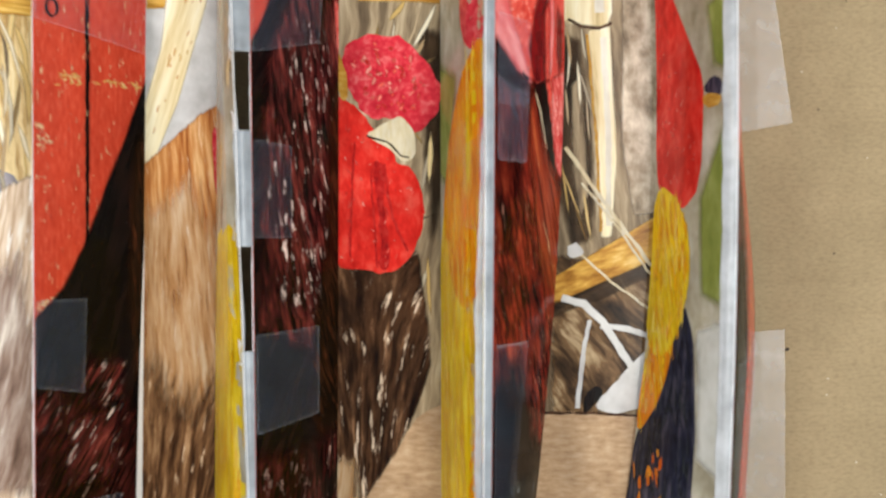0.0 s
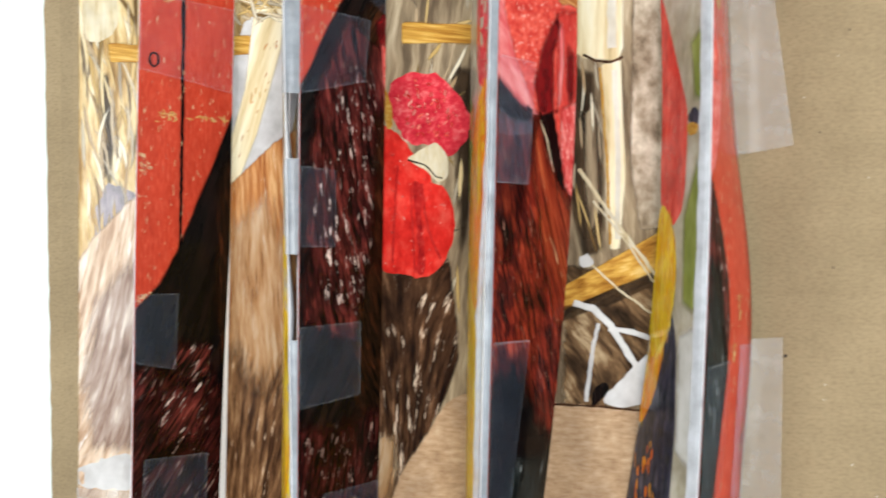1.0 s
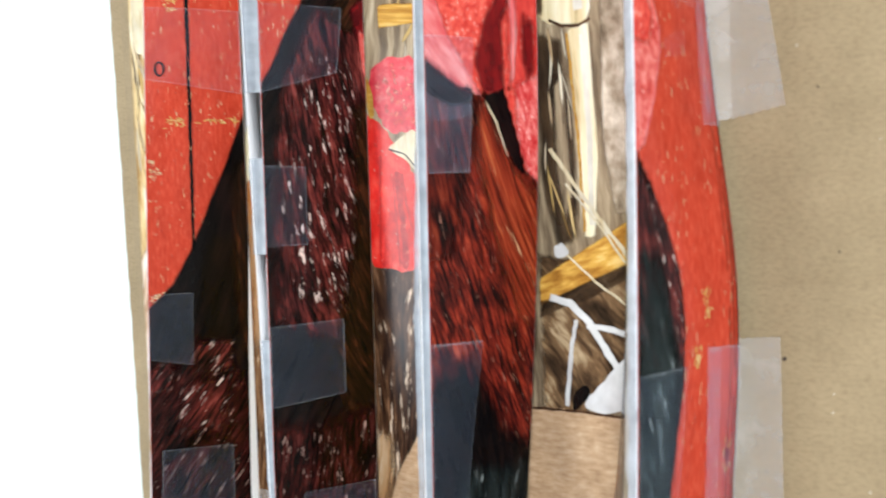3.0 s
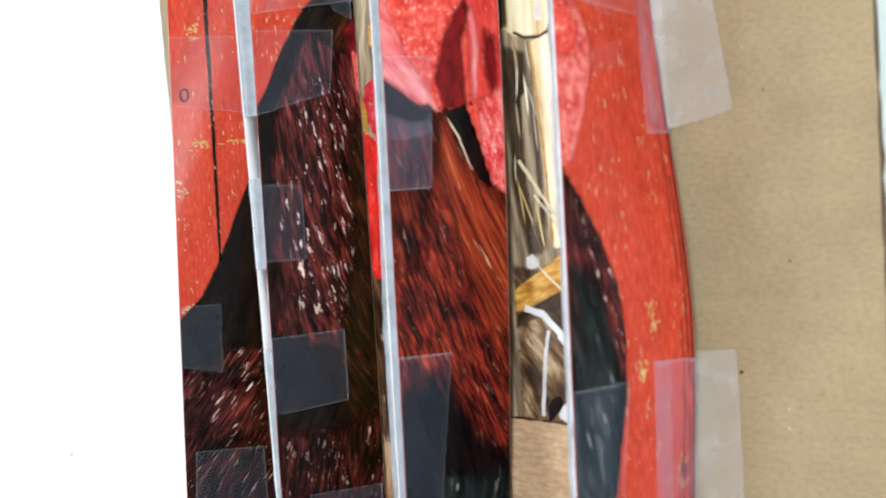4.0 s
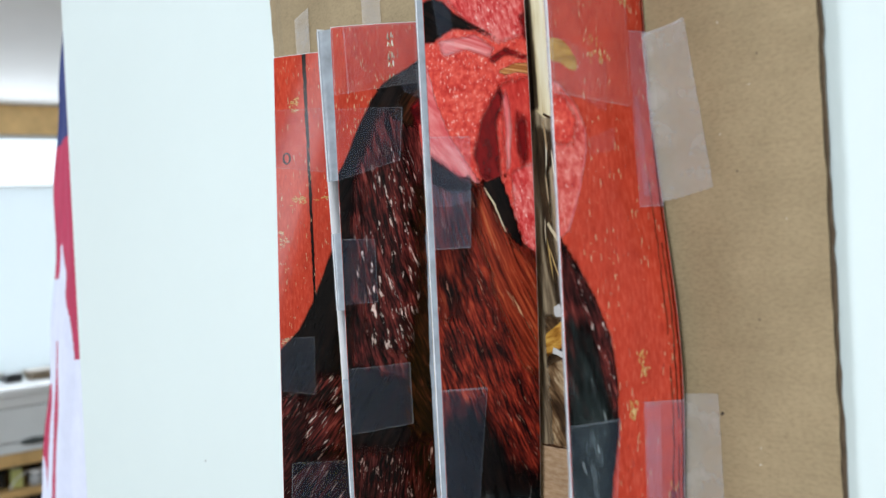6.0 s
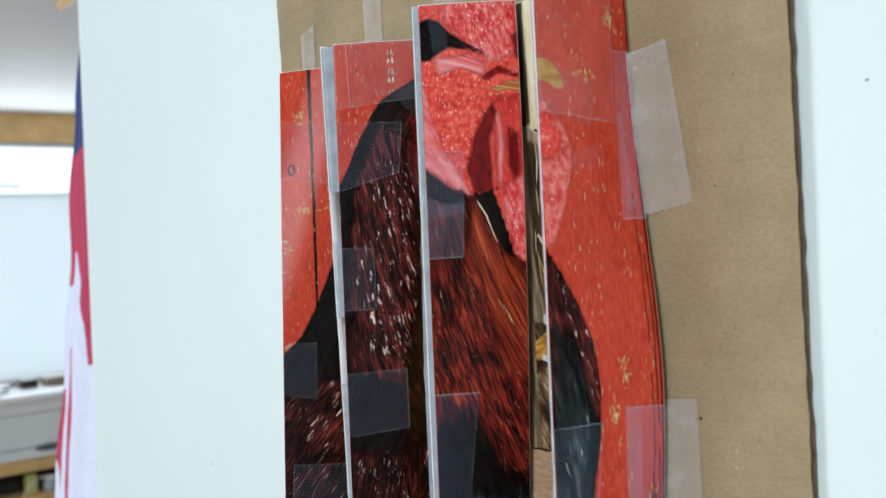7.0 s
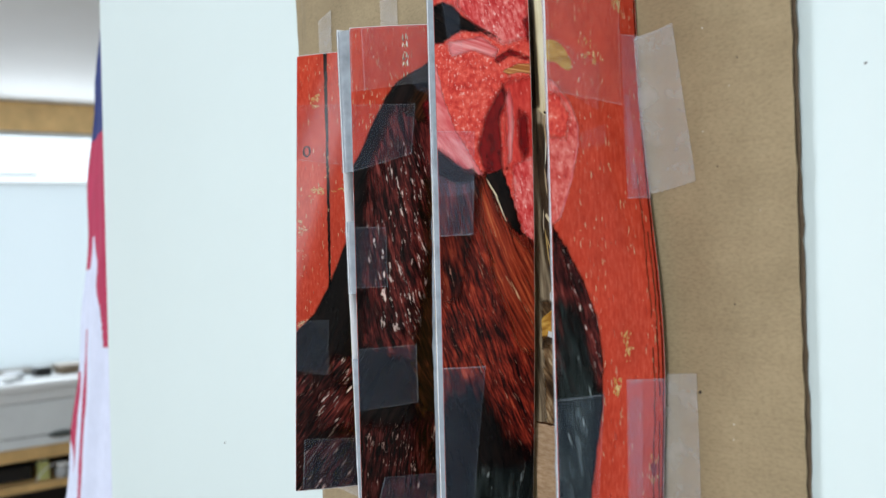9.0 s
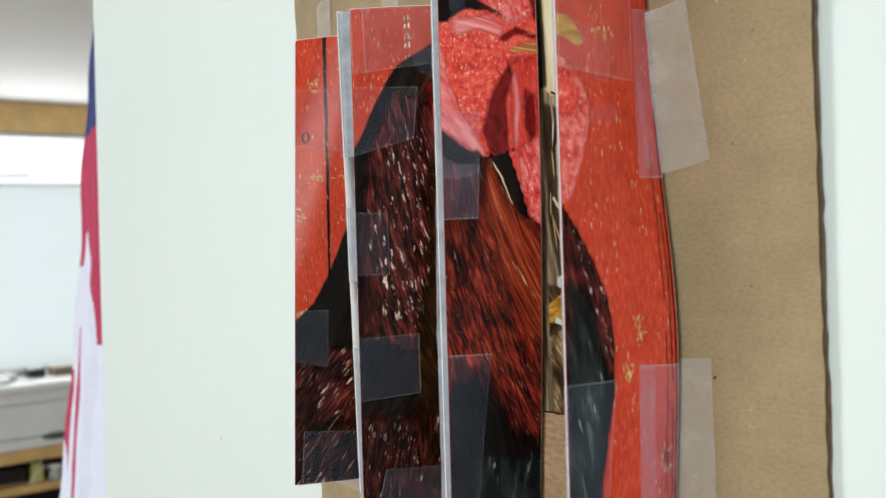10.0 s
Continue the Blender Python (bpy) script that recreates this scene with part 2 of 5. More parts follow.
ORANGE = ink("ink_orange", (0.50, 0.10, 0.004), (0.80, 0.25, 0.008), (0.86, 0.44, 0.03), (2.6, 0.14, 1), 3)
BLUE_BLACK = ink("ink_blue_black", (0.006, 0.006, 0.010), (0.025, 0.027, 0.05), (0.12, 0.11, 0.15), (2.2, 0.3, 1), -8)
BLUR = ink("ink_blurred_garden", (0.28, 0.25, 0.16), (0.46, 0.43, 0.33), (0.64, 0.62, 0.54), (0.5, 0.35, 1), 0, 1.2)
FLECK_GREY = fleck_ink("flecks_grey", (0.006, 0.009, 0.009), (0.016, 0.022, 0.024), (0.010, 0.008, 0.009), (0.05, 0.056, 0.06), (0.004, 0.005, 0.008))
FLECK_STRAW = fleck_ink("flecks_straw", (0.82, 0.68, 0.40), (0.58, 0.40, 0.15), (0.08, 0.04, 0.015), (0.88, 0.82, 0.64), (0.30, 0.17, 0.06))
FLECK_GOLD = fleck_ink("flecks_gold", (0.84, 0.64, 0.03), (0.80, 0.42, 0.01), (0.64, 0.22, 0.008), (0.88, 0.76, 0.16))
FLECK_SCUFF = fleck_ink("flecks_scuff", (0.62, 0.36, 0.18), (0.70, 0.50, 0.30), (0.36, 0.02, 0.015), (0.74, 0.20, 0.12))
FLECK_OCHRE = fleck_ink("flecks_ochre", (0.66, 0.40, 0.13), (0.58, 0.24, 0.07), (0.72, 0.52, 0.24))
FLECK_SHINE = fleck_ink("flecks_shine", (0.74, 0.20, 0.16), (0.68, 0.08, 0.06), (0.36, 0.010, 0.010), (0.76, 0.30, 0.25), (0.50, 0.02, 0.02))

# ---- building helpers ----
ZC = 1.5          # height of the picture's middle


def part(name, bm, material, parent, label=""):
    me = bpy.data.meshes.new(name)
    bm.to_mesh(me)
    bm.free()
    for m in material if isinstance(material, (list, tuple)) else [material]:
        me.materials.append(m)
    ob = new(name, me)
    if parent:
        ob.parent = parent
    return tagged(ob, label) if label else ob


def smooth(ob):
    for p in ob.data.polygons:
        p.use_smooth = True
    return ob


def box(bm, x0, x1, y0, y1, z0, z1, bevel=0.0):
    b = bmesh.new()
    bmesh.ops.create_cube(b, size=1)
    for v in b.verts:
        v.co = Vector((x0 + (v.co.x + 0.5) * (x1 - x0), y0 + (v.co.y + 0.5) * (y1 - y0), z0 + (v.co.z + 0.5) * (z1 - z0)))
    if bevel:
        bmesh.ops.bevel(b, geom=b.edges[:], offset=bevel, segments=2, affect="EDGES", profile=0.6)
    me = bpy.data.meshes.new("scratch")
    b.to_mesh(me)
    b.free()
    bm.from_mesh(me)
    bpy.data.meshes.remove(me)
    return bm


def one_box(*a, **k):
    return box(bmesh.new(), *a, **k)


def turned(profile, steps=20):
    """A solid of revolution from (radius, height) pairs."""
    bm = bmesh.new()
    rings = []
    for r, h in profile:
        rings.append([bm.verts.new((r * math.cos(2 * math.pi * i / steps), r * math.sin(2 * math.pi * i / steps), h)) for i in range(steps)])
    for a, b in zip(rings, rings[1:]):
        for i in range(steps):
            bm.faces.new((a[i], a[(i + 1) % steps], b[(i + 1) % steps], b[i]))
    bm.faces.new(rings[0][::-1])
    bm.faces.new(rings[-1])
    return bm


# ---- the room ----
def wall_y(x, z):
    """The white wall's face: it runs slightly askew to the picture."""
    return 0.0172 - 0.0705 * x + 0.008 * (z - ZC)


def slab(name, corners_front, depth, material):
    """A wall from four front corners, thickened along y."""
    bm = bmesh.new()
    f = [bm.verts.new(c) for c in corners_front]
    b = [bm.verts.new((c[0], c[1] + depth, c[2])) for c in corners_front]
    bm.faces.new(f)
    bm.faces.new(b[::-1])
    for i in range(4):
        j = (i + 1) % 4
        bm.faces.new((f[j], f[i], b[i], b[j]))
    bmesh.ops.recalc_face_normals(bm, faces=bm.faces)
    return part(name, bm, material, None)


WHITE = plain("white_wall_paint", (0.672, 0.768, 0.768), 0.45, vary=0.015, scale=3.0, relief=0.0003)
WALL2 = plain("cream_room_paint", (0.50, 0.48, 0.44), 0.7, vary=0.03, scale=2.0)
CEIL = plain("ceiling_paint", (0.74, 0.75, 0.75), 0.8, vary=0.03, scale=2.0)
FLOORING = plain("brown_floor", (0.22, 0.15, 0.09), 0.5, vary=0.2, scale=4.0)
TRIM = plain("honey_wood_trim", (0.68, 0.45, 0.19), 0.45, vary=0.18, scale=9.0)
GLOSS_WHITE = plain("white_enamel", (0.82, 0.85, 0.86), 0.25, vary=0.02)
GREY_METAL = plain("brushed_steel", (0.55, 0.56, 0.58), 0.25, 1.0, 0.08, 30)
DARK = plain("dark_plastic_and_shade", (0.02, 0.02, 0.022), 0.4, vary=0.2)

X0, X1, Y0, Y1, H = -5.6, 2.2, -2.6, 2.9, 2.485
EDGE = -0.725
wall_panel = slab("wall_north", [(EDGE - 0.044, wall_y(EDGE, 0), 0), (X1, wall_y(X1, 0), 0), (X1, wall_y(X1, H), H), (EDGE + 0.042, wall_y(EDGE, H), H)], 0.04, WHITE)
tagged(wall_panel, "smooth white painted wall panel ending in a free edge", "wall", kind="structure")
tagged(part("floor", one_box(X0 - 0.1, X1 + 0.1, Y0 - 0.1, Y1 + 0.1, -0.1, 0), FLOORING, None), "brown floor of the room", "floor", kind="structure")
tagged(part("ceiling", one_box(X0 - 0.1, X1 + 0.1, Y0 - 0.1, Y1 + 0.1, H, H + 0.1), CEIL, None), "pale grey-white painted ceiling", "ceiling", kind="structure")
tagged(part("wall_east", one_box(X1, X1 + 0.1, Y0 - 0.1, Y1 + 0.1, 0, H), WALL2, None), "plain cream painted wall", "wall", kind="structure")
tagged(part("wall_far", one_box(X0, X1, Y1, Y1 + 0.1, 0, H), WALL2, None), "plain cream painted wall", "wall", kind="structure")


def wall_with_openings(name, axis, at, lo, hi, openings, thick):
    """A wall with window openings (from, to, sill, head), along x or y."""
    bm = bmesh.new()
    cells, p = [], lo
    for a0, a1, z0, z1 in openings:
        cells += [(p, a0, 0, H), (a0, a1, 0, z0), (a0, a1, z1, H)]
        p = a1
    for p0, p1, q0, q1 in cells + [(p, hi, 0, H)]:
        if axis == "x":
            box(bm, p0, p1, at, at + thick, q0, q1)
        else:
            box(bm, at, at + thick, p0, p1, q0, q1)
    return tagged(part(name, bm, WALL2, None), "plain cream painted wall with window openings", "wall", kind="structure")


# unseen south wall; its two openings are added to go with the added lamps
wall_with_openings("wall_south", "x", Y0 - 0.1, X0, X1, [(-3.4, -1.8, 0.85, 2.15), (0.62, 1.58, 0.95, 2.25)], 0.1)
wall_with_openings("wall_west", "y", X0 - 0.1, Y0, Y1, [(0.5, 2.3, 0.93, 2.305)], 0.1)

# ---- kitchen end ----
win = tagged(new("window_1"), "white framed kitchen window with a lowered pale shade", "window", kind="structure")
bm = bmesh.new()
for y0, y1, z0, z1 in ((0.5, 0.55, 0.93, 2.305), (2.25, 2.3, 0.93, 2.305), (0.55, 2.25, 0.93, 0.945), (0.55, 2.25, 2.29, 2.305), (0.55, 2.25, 2.0, 2.016), (0.55, 1.44, 2.055, 2.068)):
    box(bm, X0 - 0.07, X0 - 0.02, y0, y1, z0, z1, bevel=0.004)
part("window_frame", bm, GLOSS_WHITE, win)
shade_mat, nt, ln, b = nodes_of("shade_cloth")
b.inputs["Base Color"].default_value, b.inputs["Roughness"].default_value = (0.80, 0.84, 0.86, 1), 0.8
thin, mx = nt.new("ShaderNodeBsdfTranslucent"), nt.new("ShaderNodeMixShader")
thin.inputs[0].default_value = (0.85, 0.90, 0.92, 1)
mx.inputs[0].default_value = 0.6
ln.new(b.outputs[0], mx.inputs[1])
ln.new(thin.outputs[0], mx.inputs[2])
ln.new(mx.outputs[0], nt["Material Output"].inputs["Surface"])
bm = bmesh.new()
for i in range(25):
    y = 0.55 + 1.7 * i / 24
    bm.verts.new((X0 - 0.012 + 0.004 * math.sin(i * 1.7), y, 0.948))
    bm.verts.new((X0 - 0.012 + 0.003 * math.sin(i * 1.1), y, 2.0))
bm.verts.ensure_lookup_table()
for i in range(24):
    bm.faces.new((bm.verts[2 * i], bm.verts[2 * i + 2], bm.verts[2 * i + 3], bm.verts[2 * i + 1]))
smooth(part("shade", bm, shade_mat, win, "pale translucent window shade"))
sky_mat, nt, ln, b = nodes_of("bright_outdoors")
b.inputs["Emission Color"].default_value, b.inputs["Emission Strength"].default_value = (0.84, 0.95, 1.0, 1), 1.0
tagged(part("backdrop", one_box(X0 - 0.62, X0 - 0.60, -0.6, 3.4, 0.2, 3.1), sky_mat, None), "bright overcast daylight outside the window", "sky", kind="structure")
tagged(part("trim", one_box(X0, X0 + 0.03, 0.1, 2.7, 2.312, 2.482, bevel=0.006), TRIM, None), "honey-coloured wooden trim board above the window", "trim", kind="structure")


def counter_unit():
    c = tagged(new("kitchen_counter"), "white kitchen counter with a rounded front edge under the window", "counter")
    x = X0 + 0.62
    part("worktop", one_box(X0 + 0.003, x, 0.3, 2.6, 0.870, 0.912, bevel=0.012), GLOSS_WHITE, c)
    part("apron", one_box(x - 0.05, x - 0.022, 0.32, 2.58, 0.812, 0.869, bevel=0.004), GLOSS_WHITE, c)
    part("side_panel", one_box(X0 + 0.003, x - 0.03, 0.32, 0.34, 0.0, 0.869), GLOSS_WHITE, c)
    part("side_panel", one_box(X0 + 0.003, x - 0.03, 2.56, 2.58, 0.0, 0.869), GLOSS_WHITE, c)
    grey = plain("pale_grey_panel", (0.80, 0.85, 0.87), 0.35, vary=0.04)
    panel = part("front_panel", one_box(x - 0.05, x - 0.03, 0.34, 2.56, 0.632, 0.808, bevel=0.004), grey, c, "pale grey front panel")
    lower = part("front_panel", one_box(x - 0.05, x - 0.03, 0.34, 2.56, 0.575, 0.627, bevel=0.004), grey, c, "pale grey front panel")
    bm = turned([(0.001, 0.0), (0.6, 0.15), (1.0, 0.5), (0.6, 0.85), (0.001, 1.0)])
    for v in bm.verts:
        v.co = Vector((x - 0.030 + 0.022 * v.co.z, 1.325 + 0.075 * v.co.x, 0.626 + 0.019 * v.co.y))
    smooth(part("handle", bm, plain("slate_handle", (0.10, 0.12, 0.12), 0.4), panel, "dark oval handle"))
    part("rail", one_box(x - 0.06, x - 0.02, 0.34, 2.56, 0.508, 0.572, bevel=0.005), TRIM, c, "honey-coloured wooden rail")
    # dark colour stands in for the shade inside the open compartment
    part("back_panel", one_box(X0 + 0.01, X0 + 0.03, 0.34, 2.56, 0.0, 0.869), DARK, c, "back panel, the open compartment's shade put into its dark colour")
    part("shelf", one_box(X0 + 0.03, x - 0.02, 0.34, 2.56, 0.345, 0.382, bevel=0.003), TRIM, c, "wooden shelf board")
    return c


counter_unit()


def place(bm, x, y, z, s=1.0):
    for v in bm.verts:
        v.co = v.co * s + Vector((x, y, z))
    return bm


pot = tagged(new("saucepan"), "shiny steel saucepan standing on the white counter", "saucepan")
smooth(part("body", place(turned([(0.046, 0), (0.052, 0.008), (0.052, 0.036), (0.055, 0.04), (0.048, 0.038)]), X0 + 0.34, 1.16, 0.912), GREY_METAL, pot))
part("handle", one_box(X0 + 0.33, X0 + 0.35, 1.210, 1.28, 0.932, 0.945, bevel=0.005), DARK, pot, "dark handle")
# chrome bowl: its overexposed highlight is put into the white colour
dish = tagged(new("highlight_bowl"), "small chrome bowl on the white counter, its highlight put in as white", "bowl")
smooth(part("body", place(turned([(0.02, 0), (0.040, 0.012), (0.050, 0.032), (0.047, 0.032)]), X0 + 0.46, 1.10, 0.912), GLOSS_WHITE, dish))
tray = tagged(new("appliance"), "low black appliance at the back of the white counter", "appliance")
part("body", one_box(X0 + 0.22, X0 + 0.32, 1.285, 1.37, 0.912, 0.955, bevel=0.008), DARK, tray)
part("top", one_box(X0 + 0.225, X0 + 0.315, 1.29, 1.365, 0.956, 0.962, bevel=0.002), GREY_METAL, tray)
tin = tagged(new("basket"), "brown box with a paler lid on the counter", "box")
part("body", one_box(X0 + 0.20, X0 + 0.34, 1.415, 1.54, 0.912, 0.95, bevel=0.006), plain("brown_wicker", (0.20, 0.15, 0.10), 0.7, vary=0.3, scale=60), tin)
part("lid", one_box(X0 + 0.195, X0 + 0.345, 1.41, 1.545, 0.951, 0.962, bevel=0.004), plain("taupe_lid", (0.36, 0.32, 0.27), 0.6), tin)
jar = tagged(new("storage_jar"), "clear grey plastic jar on the shelf under the counter", "jar")
smooth(part("body", place(turned([(0.034, 0), (0.038, 0.008), (0.038, 0.05), (0.030, 0.062)]), X0 + 0.53, 1.34, 0.382), plain("grey_plastic", (0.38, 0.40, 0.42), 0.25), jar))
smooth(part("lid", place(turned([(0.032, 0.063), (0.034, 0.065), (0.034, 0.078), (0.030, 0.082)]), X0 + 0.53, 1.34, 0.382), GLOSS_WHITE, jar))
carton = tagged(new("carton"), "small yellow-green carton on the shelf under the counter", "box")
part("body", one_box(X0 + 0.46, X0 + 0.52, 1.225, 1.275, 0.382, 0.478, bevel=0.003), plain("lime_card", (0.55, 0.58, 0.22), 0.6), carton)
part("flap", one_box(X0 + 0.465, X0 + 0.515, 1.23, 1.27, 0.479, 0.484), plain("cream_card", (0.66, 0.66, 0.50), 0.6), carton)
lump = tagged(new("storage_box"), "dark box on the shelf under the counter", "box")
part("body", one_box(X0 + 0.25, X0 + 0.46, 0.98, 1.20, 0.382, 0.45, bevel=0.006), DARK, lump)
part("lid", one_box(X0 + 0.245, X0 + 0.465, 0.975, 1.205, 0.451, 0.462, bevel=0.004), DARK, lump)


def cable(points, radius, material, name, label):
    cu = bpy.data.curves.new(name, "CURVE")
    cu.dimensions, cu.bevel_depth, cu.bevel_resolution = "3D", radius, 3
    sp = cu.splines.new("NURBS")
    sp.points.add(len(points) - 1)
    for p, c in zip(sp.points, points):
        p.co = (*c, 1)
    sp.use_endpoint_u, sp.order_u = True, 4
    cu.materials.append(material)
    ob = new(name, cu)
    return tagged(ob, label, "cable")


cable([(X0 + 0.57, 1.19, 0.386), (X0 + 0.57, 1.21, 0.43), (X0 + 0.57, 1.26, 0.462), (X0 + 0.56, 1.32, 0.468), (X0 + 0.55, 1.40, 0.44), (X0 + 0.54, 1.43, 0.386)], 0.0032, GLOSS_WHITE, "power_cable", "white looped cable on the shelf")


# ---- the hanging flag ----
def flag():
    """Cloth hanging in folds behind the wall's free edge, wider towards its hem."""
    blue = plain("flag_blue", (0.02, 0.035, 0.16), 0.8, vary=0.1, scale=40)
    red = plain("flag_red", (0.42, 0.025, 0.085), 0.8, vary=0.1, scale=40)
    white = plain("flag_white", (0.64, 0.68, 0.84), 0.8, vary=0.05, scale=40)
    def edge_of(h):
        d = 0.3 - h
        return -0.885 - 0.20 * d - 0.19 * d * d + 0.005 * math.sin(h * 38 + 0.6) - 0.011 * math.exp(-((h - 0.14) / 0.07) ** 2) + 0.012 * max(0.0, min(1.0, (h - 0.24) / 0.05))

    def red_at(x, h):
        """Stripes of the cloth where its folds turn them to the front."""
        if h > 0.037:
            return True
        if -0.115 < h and x > -0.921 + 0.022 * min(1.0, (0.037 - h) / 0.1):
            return True
        if h > 0.0 and x < edge_of(h) + 0.012:
            return True
        if h < -0.085 and abs(x + 0.970 - 0.19 * (h + 0.135)) < min(0.014, 0.0025 + (-0.085 - h) * 0.06):
            return True
        lo = edge_of(h) + max(0.0, -0.24 - h) * 0.65
        hi = edge_of(h) + 0.006 + max(0.0, min(0.073, -0.147 - h)) * 0.36 - max(0.0, -0.26 - h) * 0.1
        return -0.36 < h < -0.14 and lo < x < hi

    bm = bmesh.new()
    nx, nz = 260, 300
    top, hem = ZC + 0.345, ZC - 0.75
    grid = []
    for j in range(nz + 1):
        s = j / nz
        z = top + (hem - top) * s
        left = edge_of(z - ZC)
        right = EDGE + 0.097
        row = []
        for i in range(nx + 1):
            a = i / nx
            fold = (math.sin(a * 21 + 1.2 * s) - math.sin(1.2 * s)) * 0.005 + (math.sin(a * 47 + 2 * s) - math.sin(2 * s)) * 0.0025
            row.append(bm.verts.new((left + (right - left) * a, wall_y(EDGE, z) + 0.0596 + fold * (0.4 + 0.6 * s), z + 0.03 * math.sin(a * 3) * (1 - s))))
        grid.append(row)
    for j in range(nz):
        for i in range(nx):
            f = bm.faces.new((grid[j][i], grid[j][i + 1], grid[j + 1][i + 1], grid[j + 1][i]))
            a, s = (i + 0.5) / nx, (j + 0.5) / nz
            h = top - (top - hem) * s - ZC
            x = edge_of(h) + (EDGE + 0.097 - edge_of(h)) * a
            f.material_index = 0 if h > 0.166 else 1 if red_at(x, h) else 2
            f.smooth = True
    th = tagged(new("flag"), "red, white and blue flag hanging in folds behind the wall", "flag")
    part("cloth", bm, [blue, red, white], th)
    rod = smooth(part("rod", turned([(0.006, 0), (0.006, 0.28)], 12), TRIM, th, "thin wooden rod"))
    rod.matrix_basis = pose(EDGE - 0.21, wall_y(EDGE, top) + 0.0596, top + 0.02, 0, 90, 0)
    hook = part("bracket", one_box(EDGE + 0.05, EDGE + 0.07, wall_y(EDGE, top) + 0.041, wall_y(EDGE, top) + 0.085, top, top + 0.03, bevel=0.003), GREY_METAL, th)
    return th


flag()

# ---- the folded picture ----
collage = tagged(new("folded_picture"), "three cut photographs taped in upright folds on brown cardboard", "artwork")
collage.location = (0, 0, ZC)
BACK_TOP, BACK_LOW = 0.225, -0.245
TOP, BOT, WIDE = 0.122, -0.133, 48.0


def board_y(x):
    """The cardboard's face: flat, its far part bending back to the wall, most of all at its margin."""
    k = min(1.0, max(0.0, (-0.186 - x) / 0.024))
    return 0.0018 * math.log(1 + math.exp(-x / 0.02)) + 0.008 * k * k * (3 - 2 * k)


# ridge above and below, foot above and below, how far the foot bows in the middle, and the ridge
SHEETS = {
    "R1": ((-.139, -.019), (-.1345, -.036), (-.1065, .006), (-.1130, .0100), (0, 0), (0, 0)),
    "R2": ((-.064, -.031), (-.063, -.0378), (-.0365, .0025), (-.0402, .0015), (0.0004, 0), (0, 0)),
    "R3": ((.0175, -.039), (.012, -.0416), (.0445, -.0050), (.0287, -.003), (.0052, -.0020), (0.0004, 0)),
    "R4": ((.0945, -.0446), (.0875, -.0443), (.1030, -.0010), (.1063, -.0045), (.0075, -.0010), (0.0020, -0.0016)),
    "Y0": ((-.1375, -.0165), (-.1330, -.0335), (-.1490, .0115), (-.1505, .0115), (0, 0), (0, 0)),
    "Y1": ((-.0708, -.0345), (-.0645, -.0382), (-.0810, .006), (-.085, .006), (0, 0), (0, 0)),
    "Y2": ((.0147, -.0403), (.0098, -.0424), (.0008, .0005), (-.0020, .0005), (0, 0), (0, 0)),
    "Y3": ((.0912, -.0424), (.0842, -.0420), (.0755, -.0030), (.0615, -.0010), (.0085, -.0010), (0.0020, -0.0010)),
}
FLARE = {"Y0": 0.0, "Y1": 0.0022, "Y2": 0.0008, "Y3": 0.0}     # how far the free edge flares from its sheet
FLAT = {"H0": (-.189, -.146), "H1": (-.119, -.078), "H2": (-.046, .004), "H3": (.031, .082)}


def width_of(strip):
    return (FLAT[strip][1] - FLAT[strip][0]) * 1000 if strip in FLAT else WIDE


def lay(strip, u, v, lift=0.0):
    """A point on a strip: u mm from its ridge (from the left on a flat strip), v mm above the middle, lifted off the sheet."""
    z = v / 1000
    if strip in FLAT or strip == "B":
        x = FLAT[strip][0] + u / 1000 if strip in FLAT else u / 1000
        return Vector((x, board_y(x) - 0.0005 * (strip != "B") - lift, z))
    rt, rb, ft, fb, bulge, arch = SHEETS[strip]
    s = (z - BOT) / (TOP - BOT)
    w = math.exp(-((z + 0.038) / 0.065) ** 2) if strip == "R4" else 4 * s * (1 - s)
    r = [rb[i] + (rt[i] - rb[i]) * s + arch[i] * 4 * s * (1 - s) for i in (0, 1)]
    f = [fb[i] + (ft[i] - fb[i]) * s + bulge[i] * w for i in (0, 1)]
    dx, dy = f[0] - r[0], f[1] - r[1]
    n = math.hypot(dx, dy)
    nx, ny = dy / n, -dx / n
    if strip[0] == "Y":
        nx, ny = -nx, -ny
    a = u / WIDE
    bow = lift + 0.0012 * 4 * a * (1 - a)
    if strip[0] == "Y":
        bow -= FLARE[strip] * math.sin(math.pi * min(1.0, u / 16)) ** 2 * (1 + 0.4 * math.sin(v * 0.11))
    return Vector((r[0] + dx * a + nx * bow, r[1] + dy * a + ny * bow, z))


def wobble(a, seed, size):
    return size * noise.noise(Vector((a * 0.35, seed * 7.3, 1.7))) + size * 0.6 * noise.noise(Vector((a * 1.3, seed * 3.1, 5.2)))


